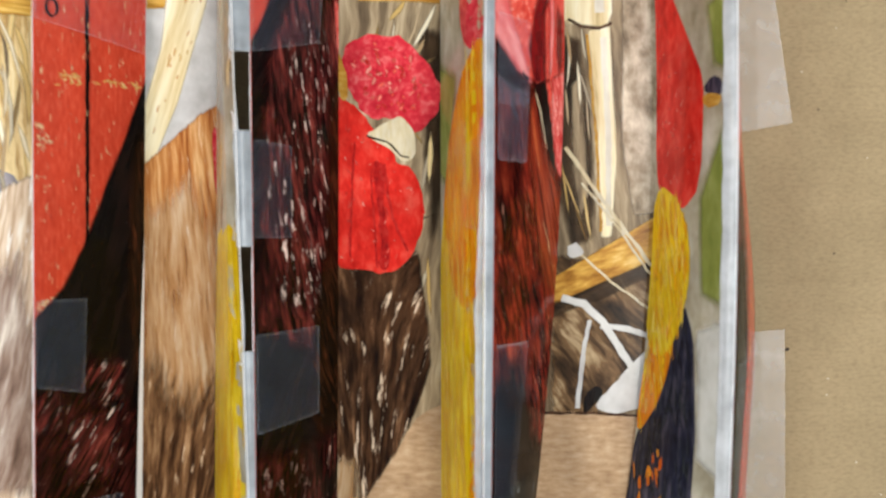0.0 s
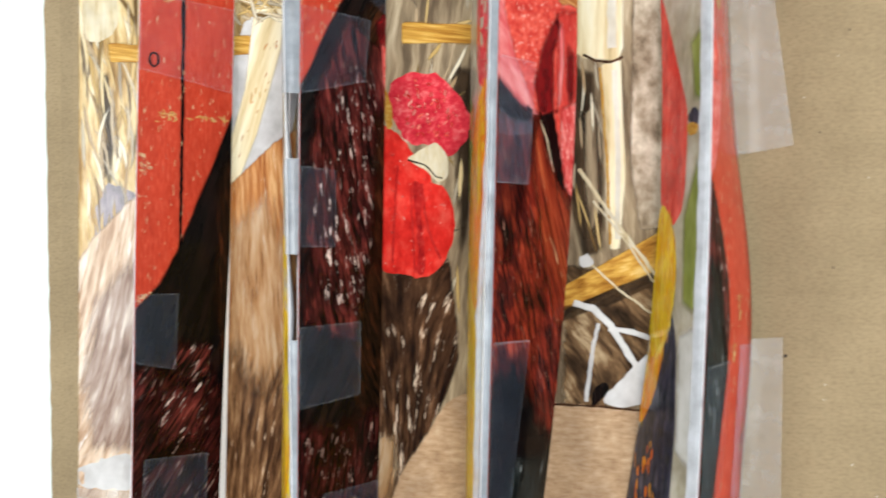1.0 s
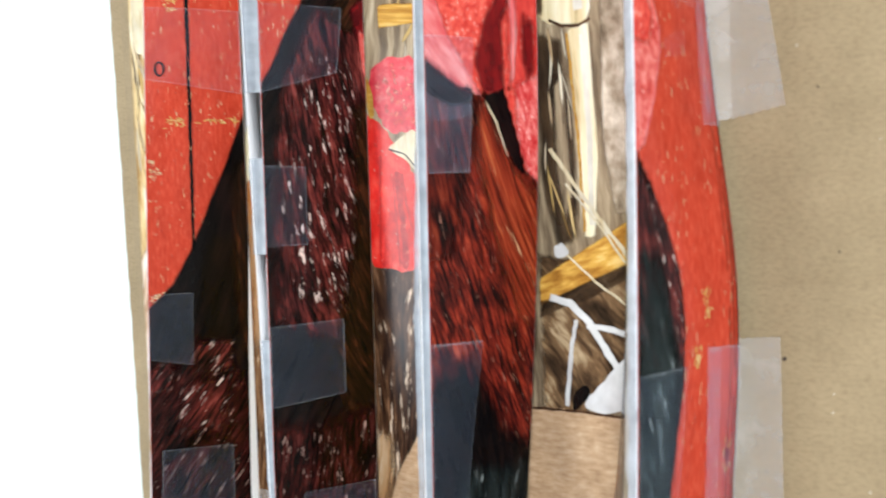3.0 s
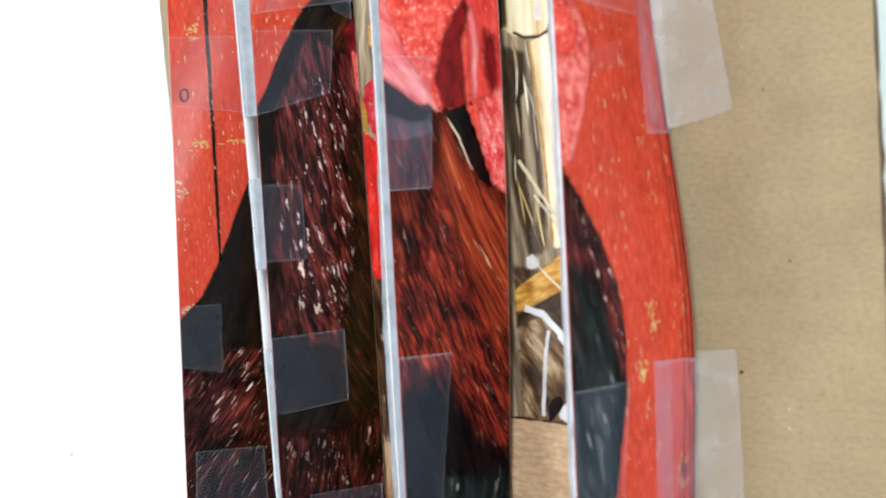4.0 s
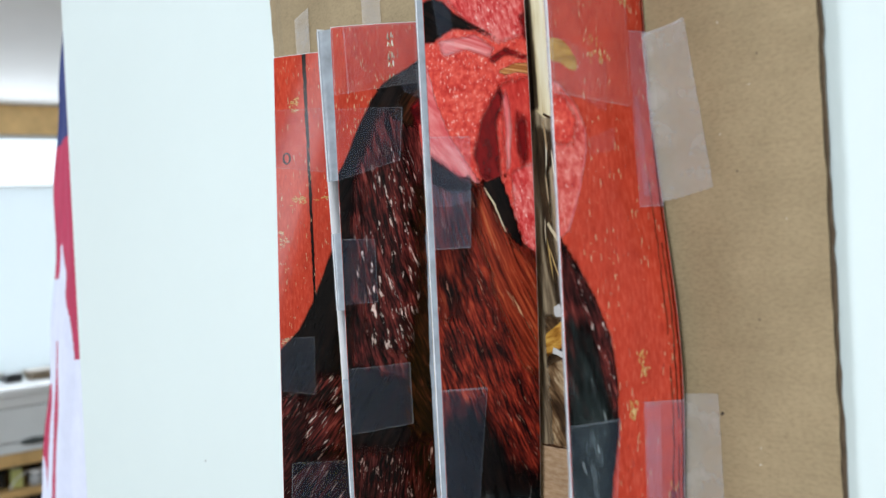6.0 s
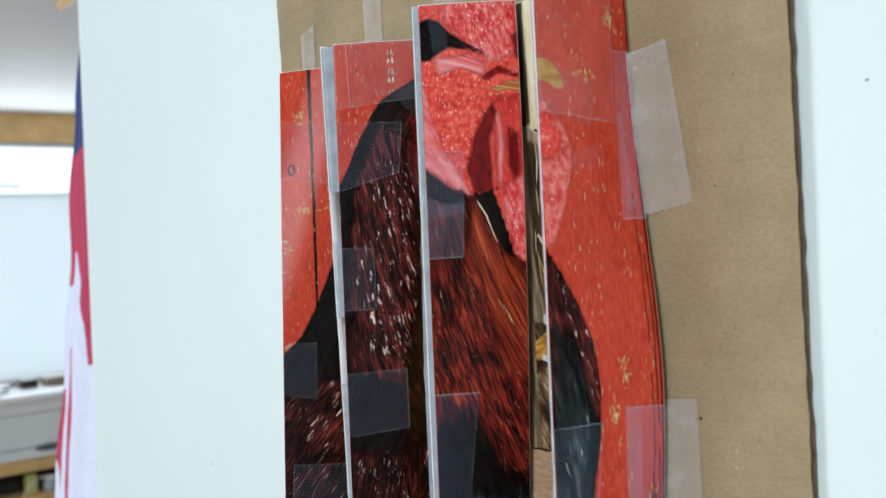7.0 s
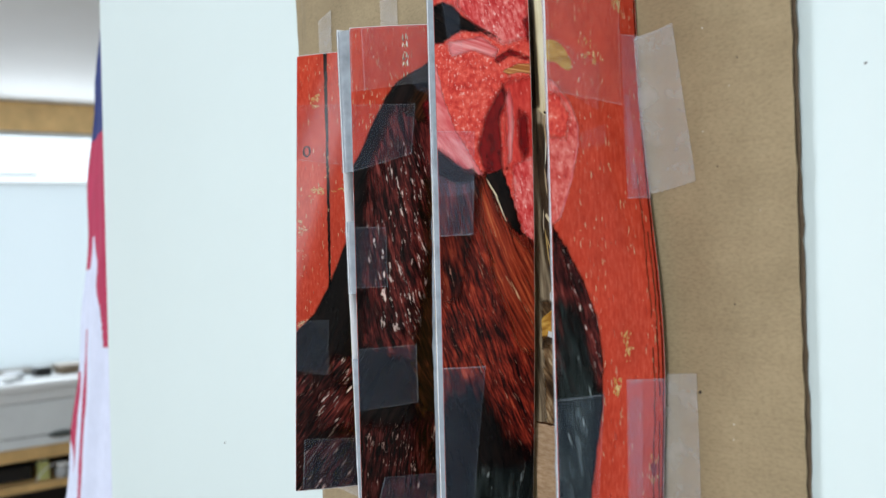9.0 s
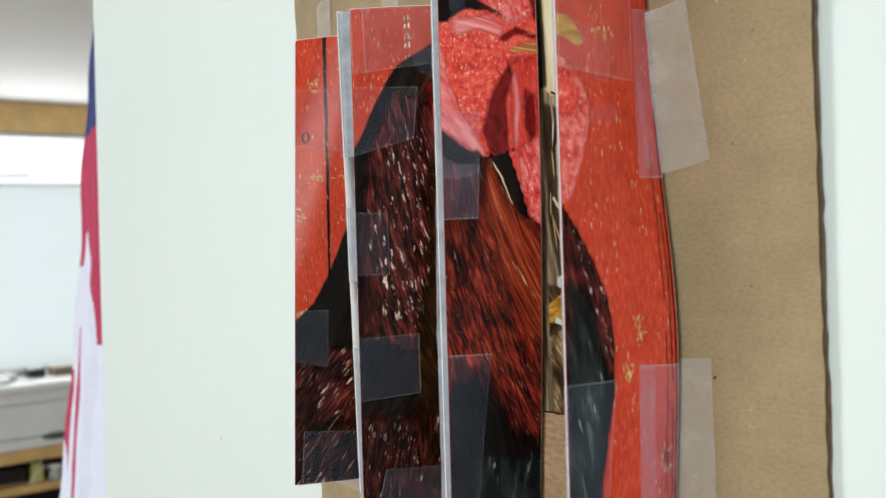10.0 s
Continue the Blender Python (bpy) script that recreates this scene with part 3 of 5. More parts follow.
def sheet_mesh(strip):
    """The paper of a strip, 0.3 mm thick, its long edges cut by hand."""
    bm = bmesh.new()
    nu, nv, w = 12, 40, width_of(strip)
    seed = sum(map(ord, strip))
    rows = []
    for lift in (0.0, -0.0003):
        g = []
        for j in range(nv + 1):
            v = 1000 * (BOT + (TOP - BOT) * j / nv)
            e = wobble(v, seed, 0.3)
            g.append([bm.verts.new(lay(strip, e + (w - e) * i / nu, v, lift)) for i in range(nu + 1)])
        rows.append(g)
    f, b = rows
    for j in range(nv):
        for i in range(nu):
            bm.faces.new((f[j][i], f[j][i + 1], f[j + 1][i + 1], f[j + 1][i]))
            bm.faces.new((b[j + 1][i], b[j + 1][i + 1], b[j][i + 1], b[j][i]))
        bm.faces.new((f[j][0], f[j + 1][0], b[j + 1][0], b[j][0]))
        bm.faces.new((f[j + 1][nu], f[j][nu], b[j][nu], b[j + 1][nu]))
    for i in range(nu):
        bm.faces.new((f[0][i + 1], f[0][i], b[0][i], b[0][i + 1]))
        bm.faces.new((f[nv][i], f[nv][i + 1], b[nv][i + 1], b[nv][i]))
    return bm


def rounded(points, times=2):
    for _ in range(times):
        out = []
        for a, b in zip(points, points[1:] + points[:1]):
            out += [(a[0] * 0.75 + b[0] * 0.25, a[1] * 0.75 + b[1] * 0.25), (a[0] * 0.25 + b[0] * 0.75, a[1] * 0.25 + b[1] * 0.75)]
        points = out
    return points


def outlined(points, rough, seed):
    """The outline with points every two millimetres, made uneven."""
    out = []
    for a, b in zip(points, points[1:] + points[:1]):
        n = max(1, int(math.hypot(b[0] - a[0], b[1] - a[1]) / 2))
        for k in range(n):
            x, y = a[0] + (b[0] - a[0]) * k / n, a[1] + (b[1] - a[1]) * k / n
            d = Vector((x * 0.33, y * 0.33, seed))
            out.append((x + rough * noise.noise(d), y + rough * noise.noise(d + Vector((9, 4, 2)))))
    return out


def flat_shape(strip, points, lift, edge=0.0, clip=True, rise=None):
    """A printed or taped area on a strip, cut to the strip's outline and laid on its bent sheet."""
    bm = bmesh.new()
    bm.faces.new([bm.verts.new((u, v, 0)) for u, v in points])
    bmesh.ops.triangulate(bm, faces=bm.faces[:], ngon_method="EAR_CLIP")
    geom = lambda: bm.verts[:] + bm.edges[:] + bm.faces[:]
    w = width_of(strip)
    if clip:
        for co, no in (((edge, 0, 0), (-1, 0, 0)), ((w - 0.2, 0, 0), (1, 0, 0)), ((0, 1000 * TOP - 0.3, 0), (0, 1, 0)), ((0, 1000 * BOT + 0.3, 0), (0, -1, 0))):
            bmesh.ops.bisect_plane(bm, geom=geom(), plane_co=co, plane_no=no, clear_outer=True)
    for v in range(-260, 260, 7):
        bmesh.ops.bisect_plane(bm, geom=geom(), plane_co=(0, v, 0), plane_no=(0, 1, 0))
    for u in range(-240, 240, 4):
        bmesh.ops.bisect_plane(bm, geom=geom(), plane_co=(u, 0, 0), plane_no=(1, 0, 0))
    bmesh.ops.triangulate(bm, faces=bm.faces[:])
    uv = bm.loops.layers.uv.new("print")
    shift = sum(map(ord, strip)) * 0.37
    for f in bm.faces:
        for l in f.loops:
            l[uv].uv = (l.vert.co.x / 10 + shift, l.vert.co.y / 10)
    for v in bm.verts:
        v.co = lay(strip, v.co.x, v.co.y, lift + (rise(v.co.x) if rise else 0.0))
    bmesh.ops.recalc_face_normals(bm, faces=bm.faces)
    return bm


LAYER = {}


def next_lift(strip):
    LAYER[strip] = LAYER.get(strip, 0) + 1
    return 0.00008 + 0.000016 * LAYER[strip]


def shape(strip, material, points, name="printed_shape", soft=True, rough=1.0, label=""):
    pts = outlined(rounded(points) if soft else points, rough, LAYER.get(strip, 0) + 0.5)
    return part(name, flat_shape(strip, pts, next_lift(strip)), material, STRIPS[strip], label)


def inside(p, poly):
    hit = False
    for (x0, y0), (x1, y1) in zip(poly, poly[1:] + poly[:1]):
        if (y0 > p[1]) != (y1 > p[1]) and p[0] < (x1 - x0) * (p[1] - y0) / (y1 - y0) + x0:
            hit = not hit
    return hit


def flecks(strip, material, poly, count, long, thick, turn, jitter=12.0, bend=0.15, name="printed_texture", fan=0.0, clump=0.0):
    """Many fine printed streaks inside an area: lens-shaped slivers, leaning by turn degrees from upright."""
    rnd = random.Random(sum(map(ord, strip)) * 31 + count + len(poly))
    w = width_of(strip)
    lift = next_lift(strip)
    us, vs = [p[0] for p in poly], [p[1] for p in poly]
    bm = bmesh.new()
    soft = bm.loops.layers.uv.new("soft")
    made = tries = 0
    while made < count and tries < count * 20:
        tries += 1
        c = (rnd.uniform(min(us), max(us)), rnd.uniform(min(vs), max(vs)))
        if not inside(c, poly) or rnd.random() < clump * (0.5 - 1.6 * noise.noise(Vector((c[0] * 0.11, c[1] * 0.06, count * 0.13)))):
            continue
        a = radians(turn + fan * (c[0] - 24) + rnd.gauss(0, jitter))
        ln_, th = rnd.uniform(*long), rnd.uniform(*thick)
        curl = rnd.gauss(0, bend)
        left, right, mid = [], [], []
        for k in range(5):
            s = k / 4 - 0.5
            ang = a + curl * s * 2
            x, y = c[0] + math.sin(ang) * ln_ * s, c[1] - math.cos(ang) * ln_ * s
            h = th * 0.72 * (1 - (2 * abs(s)) ** 1.8) + 0.06
            ox, oy = math.cos(ang) * h, math.sin(ang) * h
            left.append((x - ox, y - oy))
            right.append((x + ox, y + oy))
            mid.append((x, y))
        if any(not (0.5 < q[0] < w - 0.3 and 1000 * BOT + 0.5 < q[1] < 1000 * TOP - 0.5) for q in left + right):
            continue
        z = lift + rnd.uniform(0, 0.000014)
        lv = [bm.verts.new(lay(strip, *q, z)) for q in left]
        rv = [bm.verts.new(lay(strip, *q, z)) for q in right]
        mv = [bm.verts.new(lay(strip, *q, z)) for q in mid]
        for k in range(4):
            for side, corners in ((0, (lv[k], mv[k], mv[k + 1], lv[k + 1])), (1, (mv[k], rv[k], rv[k + 1], mv[k + 1]))):
                f = bm.faces.new(corners)
                for l, full in zip(f.loops, ((0, k > 0, k < 3, 0), (k > 0, 0, 0, k < 3))[side]):
                    l[soft].uv = (1.0 if full else 0.0, 0.5)
        made += 1
    LAYER[strip] += 1
    return tagged(part(name, bm, material, STRIPS[strip]), kind="stuff")


def patch(strip, material, poly, soft=3.0, turn=0.0, fan=0.0, name="printed_patch", fine=1.5):
    """A printed area with a soft rim, soft millimetres wide on either side of its outline; its grain leans by turn degrees from
    upright (the lower end to the right) and by fan more for each millimetre across."""
    w = width_of(strip)
    px, py = np.array([p[0] for p in poly], float), np.array([p[1] for p in poly], float)
    u0, u1 = max(0.35, px.min() - soft), min(w - 0.3, px.max() + soft)
    v0, v1 = max(1000 * BOT + 0.4, py.min() - soft), min(1000 * TOP - 0.4, py.max() + soft)
    us, vs = np.linspace(u0, u1, max(3, int((u1 - u0) / fine))), np.linspace(v0, v1, max(3, int((v1 - v0) / fine)))
    U, V = np.meshgrid(us, vs)
    away, within = np.full(U.shape, 1e9), np.zeros(U.shape, bool)
    for x0, y0, x1, y1 in zip(px, py, np.roll(px, -1), np.roll(py, -1)):
        dx, dy = x1 - x0, y1 - y0
        k = np.clip(((U - x0) * dx + (V - y0) * dy) / (dx * dx + dy * dy + 1e-9), 0, 1)
        away = np.minimum(away, np.hypot(U - x0 - k * dx, V - y0 - k * dy))
        if y0 != y1:
            within ^= ((y0 > V) != (y1 > V)) & (U < dx * (V - y0) / dy + x0)
    depth = np.clip(0.5 + np.where(within, away, -away) / (2 * soft), 0, 1)
    grain = U + np.tan(np.radians(turn + fan * (U - 24))) * (V - (v0 + v1) / 2)
    shift = sum(map(ord, strip)) * 0.37 + poly[0][1] * 0.13
    lift = next_lift(strip)
    index, verts, faces, prints, softs = {}, [], [], [], []

    def corner(j, i):
        if (j, i) not in index:
            index[j, i] = len(verts)
            verts.append(lay(strip, U[j, i], V[j, i], lift))
        return index[j, i]

    for j in range(len(vs) - 1):
        for i in range(len(us) - 1):
            if depth[j:j + 2, i:i + 2].max() > 0:
                ring = ((j, i), (j, i + 1), (j + 1, i + 1), (j + 1, i))
                faces.append([corner(*c) for c in ring])
                prints += [(grain[c] / 10 + shift, V[c] / 10) for c in ring]
                softs += [(depth[c], 0.5) for c in ring]
    me = bpy.data.meshes.new(name)
    me.from_pydata(verts, [], faces)
    for layer, values in (("print", prints), ("soft", softs)):
        me.uv_layers.new(name=layer).data.foreach_set("uv", np.array(values, dtype=np.float32).ravel())
    me.materials.append(material)
    ob = new(name, me)
    ob.parent = STRIPS[strip]
    return smooth(ob)


def stem(strip, material, points, thick, name="printed_stem"):
    """A thin printed band along a line."""
    left, right = [], []
    for i, p in enumerate(points):
        q0, q1 = points[max(0, i - 1)], points[min(len(points) - 1, i + 1)]
        d = math.hypot(q1[0] - q0[0], q1[1] - q0[1])
        nx, ny = -(q1[1] - q0[1]) / d * thick / 2, (q1[0] - q0[0]) / d * thick / 2
        left.append((p[0] + nx, p[1] + ny))
        right.append((p[0] - nx, p[1] - ny))
    return shape(strip, material, left + right[::-1], name, soft=False, rough=0.5)


# cardboard with its two liners and fluted core
def backing():
    x0, x1 = -0.2115, 0.1715
    th = new("cardboard_backing")
    th.parent = collage
    tagged(th, "brown corrugated cardboard with rough cut edges")

    def edge_x(side, v, seed):
        return (x0 if side < 0 else x1) + (wobble(v, seed, 0.0006) + wobble(v * 4, seed + 3, 0.0003)) + (0.0025 * v / 100 * 0.6 if side > 0 else -0.002 * v / 100)

    def liner(name, d0, d1, seed, grow, material):
        bm = bmesh.new()
        nz, nx = 90, 40
        sides = []
        for d in (d0, d1):
            g = []
            for j in range(nz + 1):
                v = 1000 * (BACK_LOW + (BACK_TOP - BACK_LOW) * j / nz)
                a, b_ = edge_x(-1, v, seed), edge_x(1, v, seed) + grow
                g.append([bm.verts.new((a + (b_ - a) * i / nx, board_y(a + (b_ - a) * i / nx) + d, v / 1000)) for i in range(nx + 1)])
            sides.append(g)
        f, k = sides
        for j in range(nz):
            for i in range(nx):
                bm.faces.new((f[j][i], f[j][i + 1], f[j + 1][i + 1], f[j + 1][i]))
                bm.faces.new((k[j + 1][i], k[j + 1][i + 1], k[j][i + 1], k[j][i]))
            bm.faces.new((f[j][nx], k[j][nx], k[j + 1][nx], f[j + 1][nx]))
            bm.faces.new((f[j + 1][0], k[j + 1][0], k[j][0], f[j][0]))
        for i in range(nx):
            bm.faces.new((f[nz][i], f[nz][i + 1], k[nz][i + 1], k[nz][i]))
            bm.faces.new((k[0][i], k[0][i + 1], f[0][i + 1], f[0][i]))
        return part(name, bm, material, th)

    liner("front_liner", 0.0, 0.0005, 2, 0.0, CARD)
    # raw back liner, its colour darkened so that its edge looks unlit
    liner("back_liner", 0.0030, 0.0035, 5, 0.0002, CARD_RAW_UNLIT)
    for side in (-1, 1):
        bm = bmesh.new()
        n = 900
        row = []
        for j in range(n + 1):
            v = 1000 * (BACK_LOW + 0.001 + (BACK_TOP - BACK_LOW - 0.002) * j / n)
            x = edge_x(side, v, 2) - side * 0.0012
            d = 0.00175 + 0.00115 * math.sin(2 * math.pi * v / 7.2)
            row.append([bm.verts.new((x - side * k, board_y(x) + d, v / 1000)) for k in (0.0, 0.012)])
        for j in range(n):
            bm.faces.new((row[j][0], row[j][1], row[j + 1][1], row[j + 1][0]))
        smooth(part("fluted_core", bm, CARD_CORE, th))
    return th


backing()

STRIPS = {}
LABELS = {"R": "glossy photo strip with red boards and dark brown shapes", "H": "glossy photo strip with straw and tan shapes", "Y": "glossy photo strip with yellow and red shapes on a soft garden ground"}
GROUND = {"R": BOARDS, "H": STRAW, "Y": BLUR}
for strip in ("H0", "H1", "H2", "H3", "Y0", "Y1", "Y2", "Y3", "R1", "R2", "R3", "R4"):
    STRIPS[strip] = smooth(part("photo_strip", sheet_mesh(strip), PAPER, collage, LABELS[strip[0]]))
    w = width_of(strip)
    r = 0.35 if strip[0] != "H" else 0.2
    pts = outlined([(r, -132.6), (w - 0.3, -132.6), (w - 0.3, 121.6), (r, 121.6)], 0.35, w)
    ground = GREY_STRAW if strip == "H2" else GROUND[strip[0]]
    part("printed_ground", flat_shape(strip, pts, next_lift(strip)), ground, STRIPS[strip])

ALL = lambda s: [(0, -133), (width_of(s), -133), (width_of(s), 122), (0, 122)]

# red-board picture
shape("R1", BLACK, [(20, 122), (22.6, 122), (22.4, 40), (22, -18), (20.4, -18), (20.6, 40)], "board_joint", soft=False, rough=0.5)
flecks("R1", FLECK_SCUFF, [(0, 122), (48, 122), (48, 50), (30, 0), (0, -40)], 260, (0.8, 4.0), (0.12, 0.5), 0, 6, clump=0.8)
shape("R1", BLACK, [(5, 68), (9, 68), (10.5, 64), (7.5, 60), (4.5, 63)], "printed_knot", rough=0.4)
shape("R1", BOARDS, [(6.2, 67), (8.3, 67), (9, 64), (7.4, 61.6), (5.8, 63.4)], "printed_knot", rough=0.3)
for pts in ([(8, 43), (18, 43), (19, 39), (9, 38)], [(24, 42), (45, 42.5), (45, 40.5), (24, 39.5)], [(1, 26), (7, 19), (5, 15), (1, 16)], [(10, 96), (17, 98), (16, 90), (11, 90)], [(1, -36), (10, -33), (5, -41), (1, -42)]):
    flecks("R1", FLECK_OCHRE if pts[0][0] > 1 else FLECK_SCUFF, pts, 34, (1.0, 3.5), (0.3, 1.0), 70, 25, name="printed_scuff")
# strokes of plumage, flesh and down
GLOW = (0.74, 0.60, 0.55)
INKY = brush("plumage_black", ((0.0015, 0.0015, 0.002), (0.004, 0.003, 0.003), (0.014, 0.007, 0.006)), 3.0, 0.5)
WINE_TONES = ((0.002, 0.001, 0.001), (0.006, 0.003, 0.003), (0.034, 0.007, 0.007), (0.125, 0.021, 0.018), (0.25, 0.060, 0.050))
WINE = brush("plumage_wine", WINE_TONES, 7.0, 0.9)
WINE_GLOSS = brush("plumage_wine_gloss", WINE_TONES, 7.0, 0.9, shine=(GLOW, 0.57, 0.645, 0.8), warp=0.4)
WINE_SPARSE = brush("plumage_wine_sparse", tuple(tuple(k * 0.35 for k in c) for c in WINE_TONES), 7.0, 1.0, shine=((0.46, 0.30, 0.26), 0.59, 0.69, 0.9), warp=0.4)
OLIVE = brush("plumage_olive", ((0.002, 0.002, 0.002), (0.007, 0.004, 0.002), (0.024, 0.009, 0.004), (0.085, 0.024, 0.010)), 8.0, 1.0, big=0.42)
EMBER_TONES = ((0.004, 0.003, 0.003), (0.014, 0.004, 0.004), (0.080, 0.010, 0.007), (0.22, 0.022, 0.012), (0.40, 0.065, 0.028))
EMBER = brush("plumage_ember", EMBER_TONES, 9.0, 1.1, big=0.36, shine=((0.46, 0.22, 0.15), 0.60, 0.70, 1.1), warp=0.35)
EMBER_DEEP = brush("plumage_ember_deep", tuple(tuple(k * 0.5 for k in c) for c in EMBER_TONES), 7.5, 0.8, big=0.45, shine=((0.40, 0.18, 0.13), 0.60, 0.69, 1.0))
COPPER = brush("plumage_copper", ((0.018, 0.005, 0.004), (0.12, 0.015, 0.008), (0.29, 0.038, 0.016), (0.46, 0.12, 0.042)), 8.0, 0.40, big=0.34, shine=((0.64, 0.38, 0.20), 0.60, 0.68, 1.2))
TEAL = brush("plumage_teal", ((0.002, 0.003, 0.003), (0.007, 0.010, 0.010), (0.022, 0.030, 0.030), (0.09, 0.11, 0.115)), 4.4, 0.55, full=0.85, shine=((0.34, 0.37, 0.37), 0.61, 0.70, 1.2))
RED_FLESH = brush("flesh_red", ((0.38, 0.020, 0.017), (0.60, 0.052, 0.040), (0.74, 0.10, 0.072), (0.84, 0.24, 0.18)), 4.4, 3.4, rag=0.5, big=0.42, spread=0.34, shine=((0.86, 0.46, 0.39), 0.56, 0.67, 2.2))
RED_SMOOTH = brush("flesh_red_smooth", ((0.44, 0.025, 0.022), (0.62, 0.060, 0.048), (0.74, 0.14, 0.11)), 3.0, 1.2, rag=0.5, shine=((0.84, 0.36, 0.30), 0.57, 0.70, 2.2))
ROSE = brush("flesh_rose", ((0.42, 0.030, 0.030), (0.58, 0.075, 0.062), (0.70, 0.16, 0.14), (0.78, 0.28, 0.25)), 4.0, 2.6, rag=0.5, shine=((0.84, 0.46, 0.40), 0.57, 0.68, 2.0))
PINK_FLESH = brush("flesh_pink", ((0.54, 0.055, 0.065), (0.66, 0.12, 0.125), (0.76, 0.24, 0.24), (0.84, 0.38, 0.37)), 2.2, 0.8, rag=0.3)
PINK_ROUGH = brush("flesh_pink_rough", ((0.44, 0.018, 0.022), (0.62, 0.062, 0.062), (0.74, 0.17, 0.16), (0.84, 0.34, 0.32)), 5.0, 2.4, rag=0.4, shine=((0.90, 0.56, 0.52), 0.55, 0.66, 1.8))
FOLD = brush("flesh_fold", ((0.06, 0.004, 0.006), (0.15, 0.008, 0.010), (0.30, 0.014, 0.014)), 2.4, 1.0, rag=0.4, full=0.88)
ASH = brush("down_ash", ((0.22, 0.12, 0.07), (0.44, 0.29, 0.19), (0.68, 0.53, 0.40), (0.84, 0.77, 0.69)), 3.6, 0.4, shine=((0.88, 0.86, 0.84), 0.57, 0.68, 1.2))
ASH_DARK = brush("down_ash_dark", ((0.12, 0.07, 0.05), (0.28, 0.18, 0.14), (0.46, 0.36, 0.31), (0.78, 0.70, 0.63)), 4.0, 0.42, full=0.85)
RUSSET = brush("down_russet", ((0.16, 0.045, 0.012), (0.36, 0.12, 0.032), (0.54, 0.24, 0.08), (0.74, 0.46, 0.22)), 4.0, 0.35, shine=((0.84, 0.68, 0.48), 0.59, 0.70, 1.4))
GREEN_BLUR = brush("garden_green", ((0.13, 0.17, 0.03), (0.22, 0.26, 0.06), (0.34, 0.38, 0.13)), 1.2, 0.5, rag=0.2, full=0.9)
PALE_BLUR = brush("garden_pale", ((0.52, 0.52, 0.48), (0.66, 0.67, 0.64), (0.78, 0.79, 0.78)), 1.4, 0.8, rag=0.4, full=0.8)
REED = brush("reed_grey", ((0.05, 0.034, 0.022), (0.17, 0.125, 0.08), (0.36, 0.28, 0.18), (0.62, 0.53, 0.38)), 2.6, 0.22, big=0.4, warp=0.5)
REED_PALE = brush("reed_pale", ((0.12, 0.06, 0.02), (0.42, 0.26, 0.10), (0.72, 0.56, 0.30), (0.86, 0.79, 0.60)), 2.6, 0.3, big=0.4, warp=0.6)
CANE = brush("cane_cream", ((0.34, 0.24, 0.11), (0.66, 0.54, 0.31), (0.82, 0.74, 0.52), (0.88, 0.84, 0.70)), 1.5, 0.12, rag=0.2, big=0.3, spread=0.26)
MOSS_STONE = brush("stone_mottled", ((0.12, 0.085, 0.055), (0.34, 0.27, 0.19), (0.58, 0.50, 0.39), (0.78, 0.71, 0.58)), 2.2, 1.2, rag=0.4, big=0.5)
LITTER = brush("litter_dark", ((0.010, 0.007, 0.005), (0.05, 0.028, 0.015), (0.17, 0.10, 0.05), (0.48, 0.36, 0.22)), 2.4, 0.8, big=0.4, warp=0.9)
DUSK = brush("shade_brown", ((0.012, 0.008, 0.005), (0.035, 0.02, 0.012), (0.10, 0.06, 0.03)), 2.0, 0.4, full=0.85)
HONEY = brush("cane_honey", ((0.20, 0.075, 0.012), (0.42, 0.20, 0.034), (0.62, 0.36, 0.075), (0.76, 0.54, 0.20)), 1.6, 2.6, rag=0.3, big=0.4)
FAWN = brush("down_fawn", ((0.22, 0.09, 0.034), (0.46, 0.25, 0.11), (0.66, 0.44, 0.25), (0.82, 0.68, 0.50)), 4.0, 0.4, full=0.6, shine=((0.86, 0.76, 0.62), 0.58, 0.69, 1.3))
UMBER = brush("down_umber", ((0.010, 0.005, 0.004), (0.06, 0.026, 0.012), (0.20, 0.10, 0.045), (0.46, 0.28, 0.15)), 4.0, 0.45, shine=((0.74, 0.54, 0.36), 0.58, 0.68, 1.2))
BARK = brush("down_bark", ((0.006, 0.003, 0.003), (0.022, 0.010, 0.006), (0.07, 0.032, 0.016), (0.26, 0.14, 0.075)), 4.0, 0.5, shine=((0.72, 0.56, 0.42), 0.56, 0.66, 1.2))

D1 = [(-8, -49), (0, -41), (11, -31), (20, -16), (29, 4), (37, 20), (49, 47), (60, 60), (60, -170), (-12, -170)]
patch("R1", INKY, D1, 1.6, -20)
patch("R1", OLIVE, [(42, 20), (52, 30), (52, -72), (44, -66), (40, -30)], 6, 8)
patch("R1", WINE_SPARSE, [(-12, -64), (10, -68), (22, -56), (34, -58), (44, -80), (60, -84), (60, -170), (-12, -170)], 7, -36)
patch("R1", WINE_GLOSS, [(20, -58), (38, -58), (36, -70), (22, -72)], 4, -38)
patch("R1", WINE_GLOSS, [(14, -76), (36, -74), (32, -98), (12, -96)], 5, -38)
patch("R1", WINE_GLOSS, [(-4, -70), (10, -64), (10, -76), (-4, -80)], 4, -38)

shape("R1", PAPER, [(48.5, 2), (46.9, -40), (45.2, -80), (44.0, -134), (50, -134)], "unprinted_margin", soft=False, rough=0.5, label="white unprinted margin")

